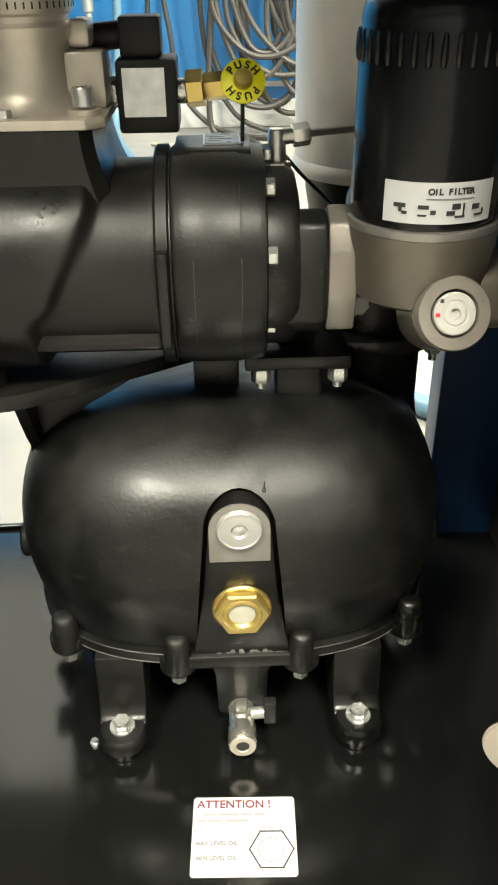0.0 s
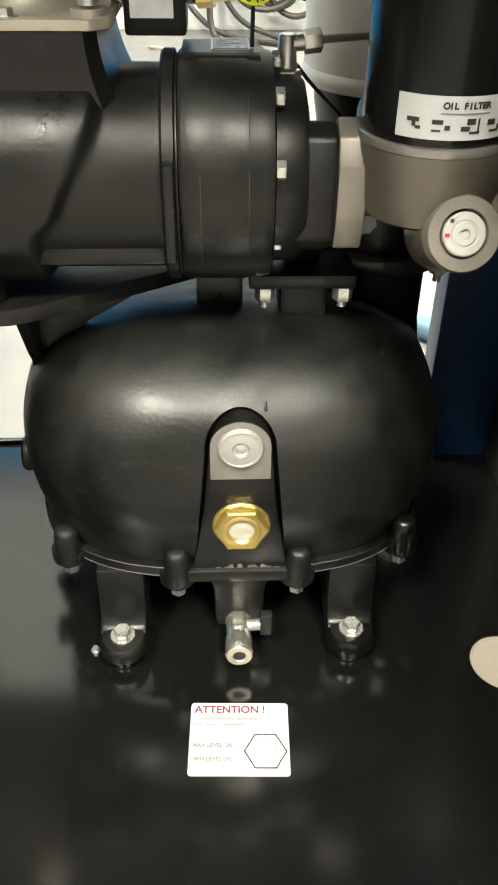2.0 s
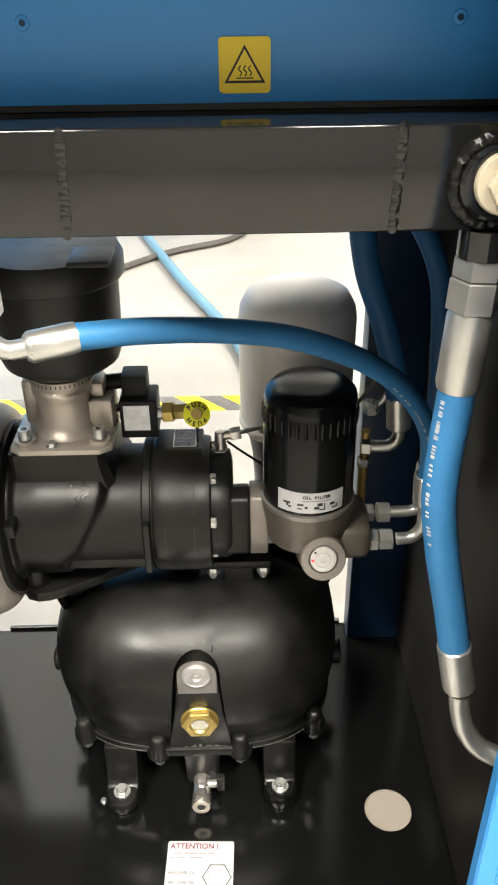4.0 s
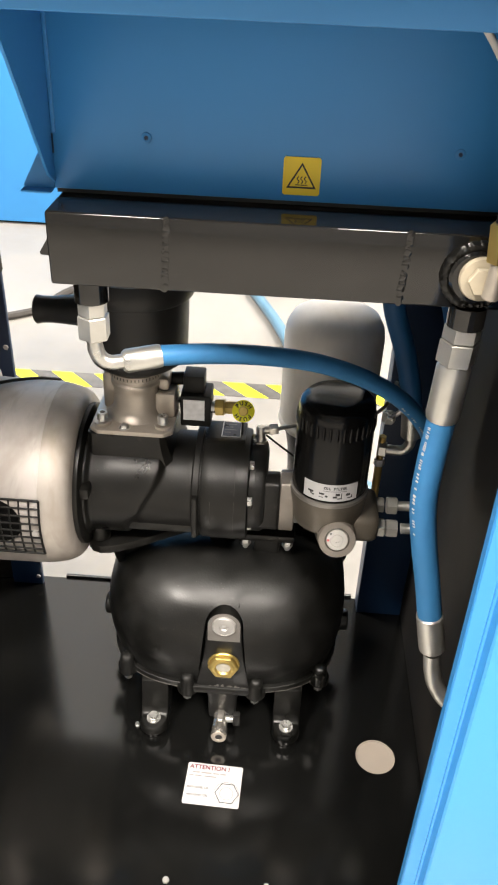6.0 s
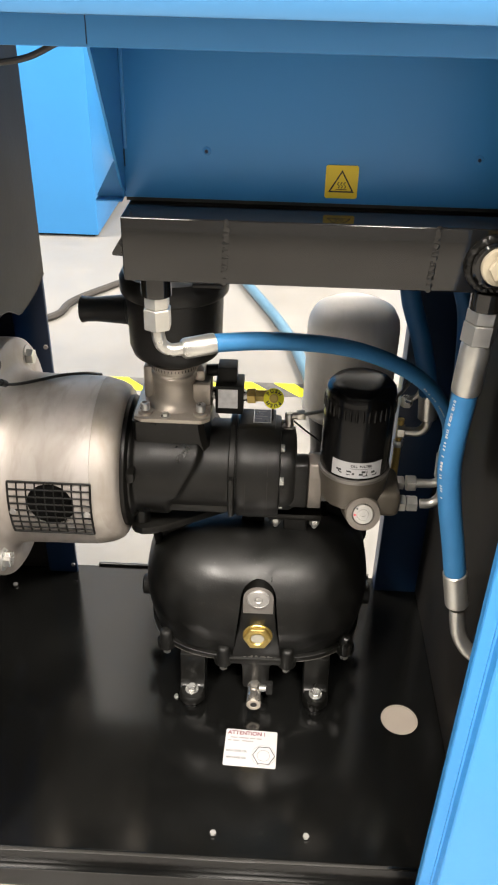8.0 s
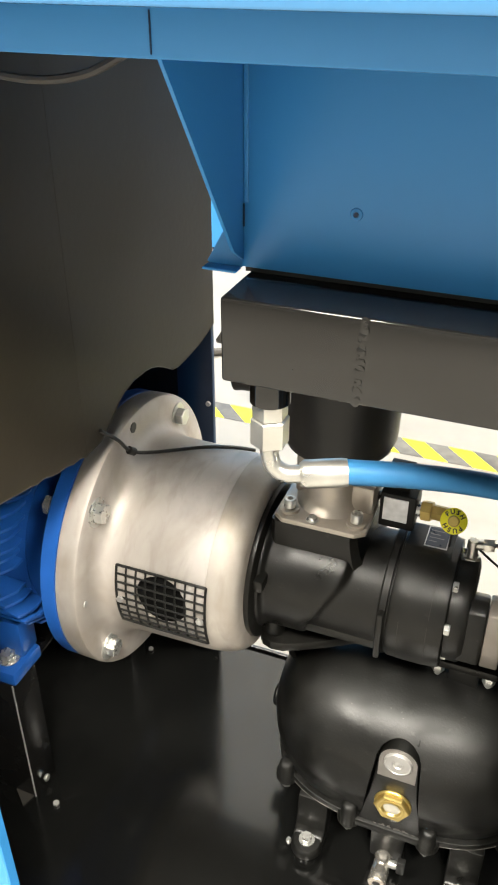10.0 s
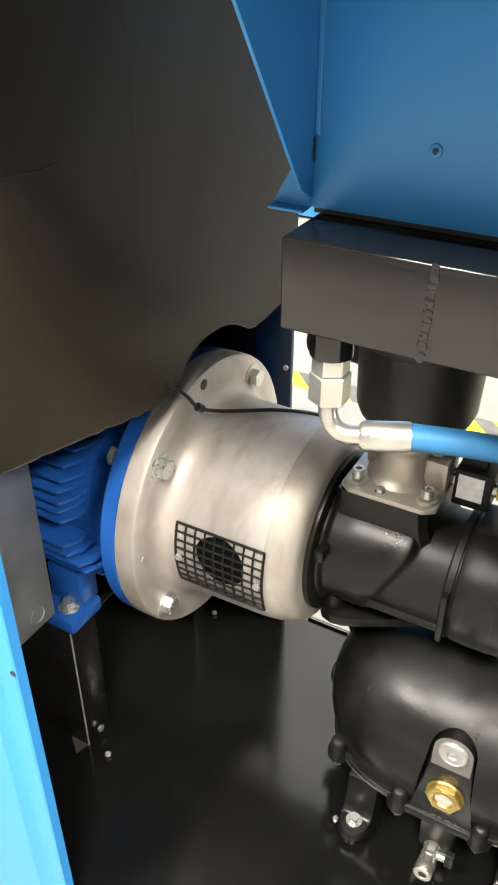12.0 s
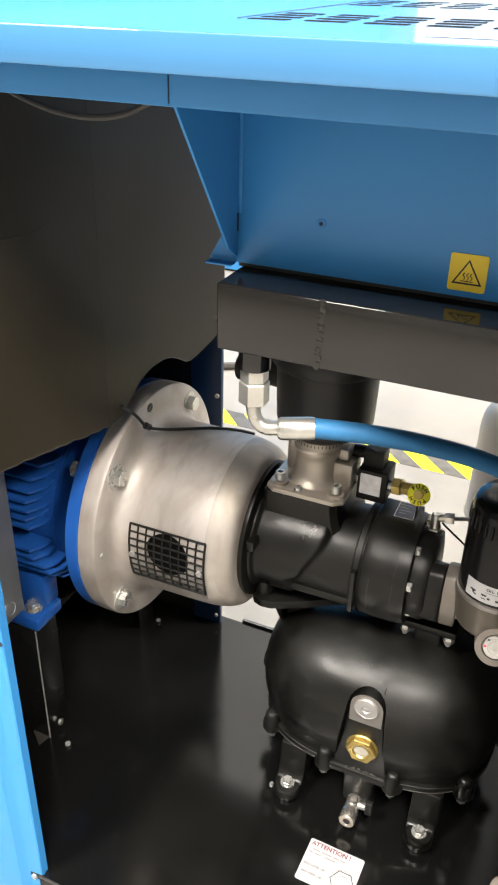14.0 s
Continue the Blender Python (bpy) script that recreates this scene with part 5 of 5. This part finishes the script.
part("plug", lathe([(0, 0), (0.0158, 0), (0.0160, 0.003), (0.0150, 0.0045), (0.0138, 0.0045), (0, 0.0045)], (0.2165, 0.3217, 0.7625), (0, -1, 0), 36), M_IVORY, col, "ivory plug")
part("plug_hex", hexbar((0.2165, 0.3173, 0.7625), (0.2165, 0.3120, 0.7625), 0.0185), M_IVORY, col, "ivory hexagon of the plug")
part("tee", rod((0.2215, 0.3075, 0.753), (0.2235, 0.3070, 0.780), 0.0060, bevel=0.001), M_VALVE, col)
part("brass_nut", hexbar((0.2235, 0.3070, 0.780), (0.2215, 0.3080, 0.806), 0.0165), M_BRASS, col)
part("sleeve", rod((0.2215, 0.308, 0.806), (0.2218, 0.310, 0.829), 0.0062, 0.0050), M_RUBBER, col)
part("sensor_lead", tube([(0.2218, 0.310, 0.829), (0.2195, 0.310, 0.855), (0.212, 0.310, 0.882), (0.198, 0.310, 0.905), (0.184, 0.310, 0.922), (0.165, 0.310, 0.938)], 0.0024, seg=10), M_GREYCAN, col, "pale grey lead")

# ---------------------------------------------------------------- hoses
def nut(parent, p, d, across, h):
    p, d = Vector(p), Vector(d).normalized()
    return part("nut", hexbar(p, p + d * h, across), M_STEELTUBE, parent)


h1 = thing("oil_hose", "blue oil hose from the cooler to the filter head", "hose")
nut(h1, (-0.069, 0.354, 0.7145), (0, 0, -1), 0.0205, 0.012)
nut(h1, (-0.069, 0.354, 0.7023), (0, 0, -1), 0.0225, 0.020)
part("elbow", tube([(-0.069, 0.354, 0.684), (-0.069, 0.354, 0.675), (-0.066, 0.3545, 0.665), (-0.058, 0.356, 0.6595), (-0.046, 0.359, 0.660)], 0.0062, seg=16), M_STEELTUBE, h1)
part("ferrule", lathe([(0, 0), (0.0078, 0), (0.0100, 0.003), (0.0100, 0.028), (0.0095, 0.032), (0, 0.032)], (-0.0485, 0.3583, 0.6595), (0.93, 0.36, 0.06), 24), M_STEELTUBE, h1)
part("hose", tube([(-0.0220, 0.3685, 0.6617), (0.0194, 0.3890, 0.6560), (0.0667, 0.4150, 0.6440), (0.1155, 0.4371, 0.6284), (0.1623, 0.4562, 0.6048), (0.2017, 0.4780, 0.5728), (0.2309, 0.5059, 0.5317), (0.2514, 0.5326, 0.4890), (0.2607, 0.5496, 0.4483), (0.2620, 0.5600, 0.4200)], 0.0088, seg=18), M_HOSE, h1)
part("ferrule", rod((0.2615, 0.559, 0.426), (0.2640, 0.562, 0.390), 0.0115, bevel=0.0015), M_STEELTUBE, h1)
part("elbow", tube([(0.2640, 0.562, 0.392), (0.2660, 0.563, 0.373), (0.2645, 0.563, 0.356), (0.255, 0.562, 0.346), (0.240, 0.562, 0.344)], 0.0065, seg=14), M_STEELTUBE, h1)
nut(h1, (0.2215, 0.562, 0.344), (1, 0, 0), 0.0195, 0.014)

h2 = thing("discharge_hose", "thick blue hose hanging from the cooler", "hose")
part("stub", rod((0.2155, 0.339, 0.7352), (0.2155, 0.339, 0.7190), 0.0140), M_COOLER, h2, "black welded stub")
nut(h2, (0.2150, 0.339, 0.7190), (-0.03, 0, -1), 0.0250, 0.012)
nut(h2, (0.2145, 0.339, 0.7065), (-0.04, 0, -1), 0.0262, 0.019)
part("ferrule", lathe([(0, 0), (0.0120, 0), (0.0134, 0.004), (0.0134, 0.046), (0.0126, 0.050), (0, 0.050)], (0.2138, 0.3385, 0.6875), (-0.04, 0.0, -1), 28), M_STEELTUBE, h2)
part("hose", tube([(0.2122, 0.338, 0.6460), (0.2112, 0.338, 0.6207), (0.2100, 0.338, 0.5965), (0.2103, 0.3383, 0.5551), (0.2174, 0.3383, 0.5105), (0.2283, 0.3380, 0.4613), (0.2370, 0.3377, 0.4190)], 0.0116, seg=20), M_HOSE, h2)
part("ferrule", rod((0.2358, 0.3377, 0.4245), (0.2458, 0.3371, 0.3765), 0.0128, bevel=0.003), M_STEELTUBE, h2)
part("elbow", tube([(0.2465, 0.337, 0.372), (0.2495, 0.336, 0.352), (0.2560, 0.333, 0.331), (0.270, 0.327, 0.315), (0.300, 0.316, 0.308)], 0.0085, seg=16), M_STEELTUBE, h2)

h3 = thing("return_hose", "blue hose in a shaded tone curving down behind the filter", "hose")
part("hose", tube([(0.190, 0.62, 0.74), (0.190, 0.62, 0.70), (0.193, 0.62, 0.66), (0.202, 0.62, 0.61), (0.220, 0.62, 0.56), (0.234, 0.62, 0.512), (0.241, 0.62, 0.478)], 0.0125, seg=18), M_HOSE_SHADED, h3)
part("ferrule", rod((0.2405, 0.62, 0.482), (0.2445, 0.62, 0.442), 0.0125, bevel=0.002), M_STEELTUBE, h3)
part("elbow", tube([(0.2445, 0.62, 0.444), (0.2445, 0.621, 0.430), (0.236, 0.622, 0.420), (0.214, 0.625, 0.418)], 0.0065, seg=14), M_STEELTUBE, h3)
part("nut", hexbar((0.218, 0.6245, 0.418), (0.208, 0.626, 0.418), 0.018), M_STEELTUBE, h3)
h4 = thing("oil_hose", "blue hose running along the cabinet side", "hose")
part("hose", tube([(0.152, 0.60, 0.703), (0.177, 0.60, 0.699), (0.207, 0.60, 0.688), (0.238, 0.60, 0.663), (0.263, 0.60, 0.612), (0.272, 0.60, 0.54), (0.275, 0.597, 0.46), (0.272, 0.594, 0.41)], 0.0098, seg=16), M_HOSE_SHADED, h4)
part("ferrule", rod((0.156, 0.60, 0.7025), (0.130, 0.60, 0.709), 0.0115, bevel=0.001), M_STEELTUBE, h4)
part("ferrule", rod((0.2725, 0.5945, 0.415), (0.271, 0.593, 0.385), 0.0115, bevel=0.001), M_STEELTUBE, h4)
part("elbow", tube([(0.271, 0.593, 0.387), (0.2695, 0.592, 0.370), (0.262, 0.592, 0.358), (0.235, 0.592, 0.356)], 0.0062, seg=12), M_STEELTUBE, h4)
nut(h4, (0.2235, 0.592, 0.356), (1, 0, 0), 0.020, 0.013)

def hose_print(parent, points, r, toward, size):
    """A row of small worn white bars along a hose, where its lettering cannot be read."""
    ps = spline(points, 12)
    rp = random.Random(11)
    bm = bmesh.new()
    run = 0.0
    for p, q in zip(ps, ps[1:]):
        d = (q - p).normalized()
        out = Vector(toward)
        out = (out - d * out.dot(d)).normalized()
        s = d.cross(out)
        run += (q - p).length
        if rp.random() < 0.22:
            continue
        w = (q - p).length * rp.uniform(0.35, 0.7)
        c = (p + q) / 2 + out * (r + 0.0001)
        merge(bm, B((-w / 2, w / 2, -size * rp.uniform(0.3, 0.5), size * 0.5, -0.0002, 0.0002)), Matrix((( d.x, s.x, out.x, c.x), (d.y, s.y, out.y, c.y), (d.z, s.z, out.z, c.z), (0, 0, 0, 1))))
    return tagged(part("printed_marking", bm, M_PAPER, parent, "worn white printing"), kind="stuff")


hose_print(h2, [(0.2117, 0.338, 0.632), (0.2110, 0.338, 0.615), (0.2100, 0.338, 0.5965), (0.2103, 0.3383, 0.5551), (0.2160, 0.3383, 0.5200)], 0.0116, (-0.75, -0.55, 0.3), 0.0030)
hose_print(h1, [(0.2017, 0.4780, 0.5728), (0.2309, 0.5059, 0.5317), (0.2514, 0.5326, 0.4890), (0.2607, 0.5496, 0.4483)], 0.0088, (-0.3, -0.9, 0.1), 0.0016)

# scavenge fittings beside the filter
sc = thing("scavenge_line", "brass and steel scavenge fittings beside the filter", "fitting")
part("stud", rod((0.212, 0.628, 0.34), (0.212, 0.628, 0.40), 0.005), M_BRASS, sc)
part("brass_tube", rod((0.212, 0.628, 0.40), (0.212, 0.628, 0.435), 0.0045), M_BRASS, sc)
part("nut", hexbar((0.212, 0.628, 0.392), (0.212, 0.628, 0.402), 0.012), M_STEEL, sc)
part("nut", hexbar((0.216, 0.63, 0.455), (0.216, 0.63, 0.468), 0.014), M_STEEL, sc)
part("loop", tube([(0.214, 0.632, 0.46), (0.228, 0.632, 0.468), (0.233, 0.632, 0.485), (0.226, 0.632, 0.50), (0.214, 0.632, 0.505)], 0.003, seg=8), M_STEELTUBE, sc)

# ---------------------------------------------------------------- labels
att = thing("attention_label", "white attention label with a hexagon drawing on the base plate", "label", (0.027, 0.423, 0.0))
att.rotation_euler = (0, 0, radians(-2.0))
part("sheet", plate([(-0.0355, -0.0305), (0.0355, -0.0305), (0.0372, -0.0288), (0.0372, 0.0288), (0.0355, 0.0305), (-0.0355, 0.0305), (-0.0372, 0.0288), (-0.0372, -0.0288)], 0.0002, 0.0006), M_PAPER, att)
words("ATTENTION !", 0.0088, M_REDINK, pose(-0.0345, 0.0245, 0.0007), att, align="LEFT", bold=0.0002)
for x0, x1, y in ((-0.030, -0.020, 0.0165), (-0.018, -0.004, 0.0165), (-0.002, 0.006, 0.0165), (0.0075, 0.0150, 0.0165), (-0.034, -0.028, 0.0115), (-0.026, -0.017, 0.0115), (-0.013, 0.003, 0.0115)):
    part("bar", B((x0, x1, y - 0.0009, y + 0.0009, 0.0006, 0.0007)), M_PINKINK, att)
words("MAX LEVEL OIL", 0.0044, M_GREYINK, pose(-0.0345, -0.006, 0.0007), att, align="LEFT", bold=0.0002)
words("MIN LEVEL OIL", 0.0044, M_GREYINK, pose(-0.0335, -0.017, 0.0007), att, align="LEFT", bold=0.0002)
bm = bmesh.new()
merge(bm, lathe([(0.0150, 0.0006), (0.0162, 0.0006), (0.0162, 0.00075), (0.0150, 0.00075)], (0.0195, -0.0105, 0), (0, 0, 1), 6))
part("hexagon", bm, M_INK, att)
for r0, r1 in ((0.0163, 0.0167), (0.0086, 0.0091)):
    part("drawn_circle", lathe([(r0, 0.0006), (r1, 0.0006), (r1, 0.0007), (r0, 0.0007)], (0.0190, -0.0108, 0), (0, 0, 1), 44), M_PALEINK, att)
warn = thing("warning_label", "yellow hot surface warning label on the hood", "label", (0.0868, 0.3713, 0.8125))
part("sheet", plate([(-0.0122, -0.0135), (0.0122, -0.0135), (0.0135, -0.0122), (0.0135, 0.0122), (0.0122, 0.0135), (-0.0122, 0.0135), (-0.0135, 0.0122), (-0.0135, -0.0122)], -0.0006, -0.0001, "y"), M_YELLOW, warn)
tri = [(-0.0108, -0.0085), (0.0108, -0.0085), (0.0, 0.0098)]
bm = bmesh.new()
inner = [(-0.0088, -0.0073), (0.0088, -0.0073), (0.0, 0.0076)]
for k in range(3):
    j = (k + 1) % 3
    merge(bm, plate([tri[k], tri[j], inner[j], inner[k]], -0.0008, -0.0006, "y"))
part("triangle", bm, M_INK, warn)
bm = bmesh.new()
for x in (-0.0026, 0.0, 0.0026):
    merge(bm, tube([(x, -0.0007, -0.0052), (x + 0.0009, -0.0007, -0.0034), (x - 0.0006, -0.0007, -0.0018), (x + 0.0005, -0.0007, 0.0)], 0.00035, n=5, seg=6))
merge(bm, B((-0.0045, 0.0045, -0.0008, -0.0006, -0.0064, -0.0058)))
part("heat_sign", bm, M_INK, warn)
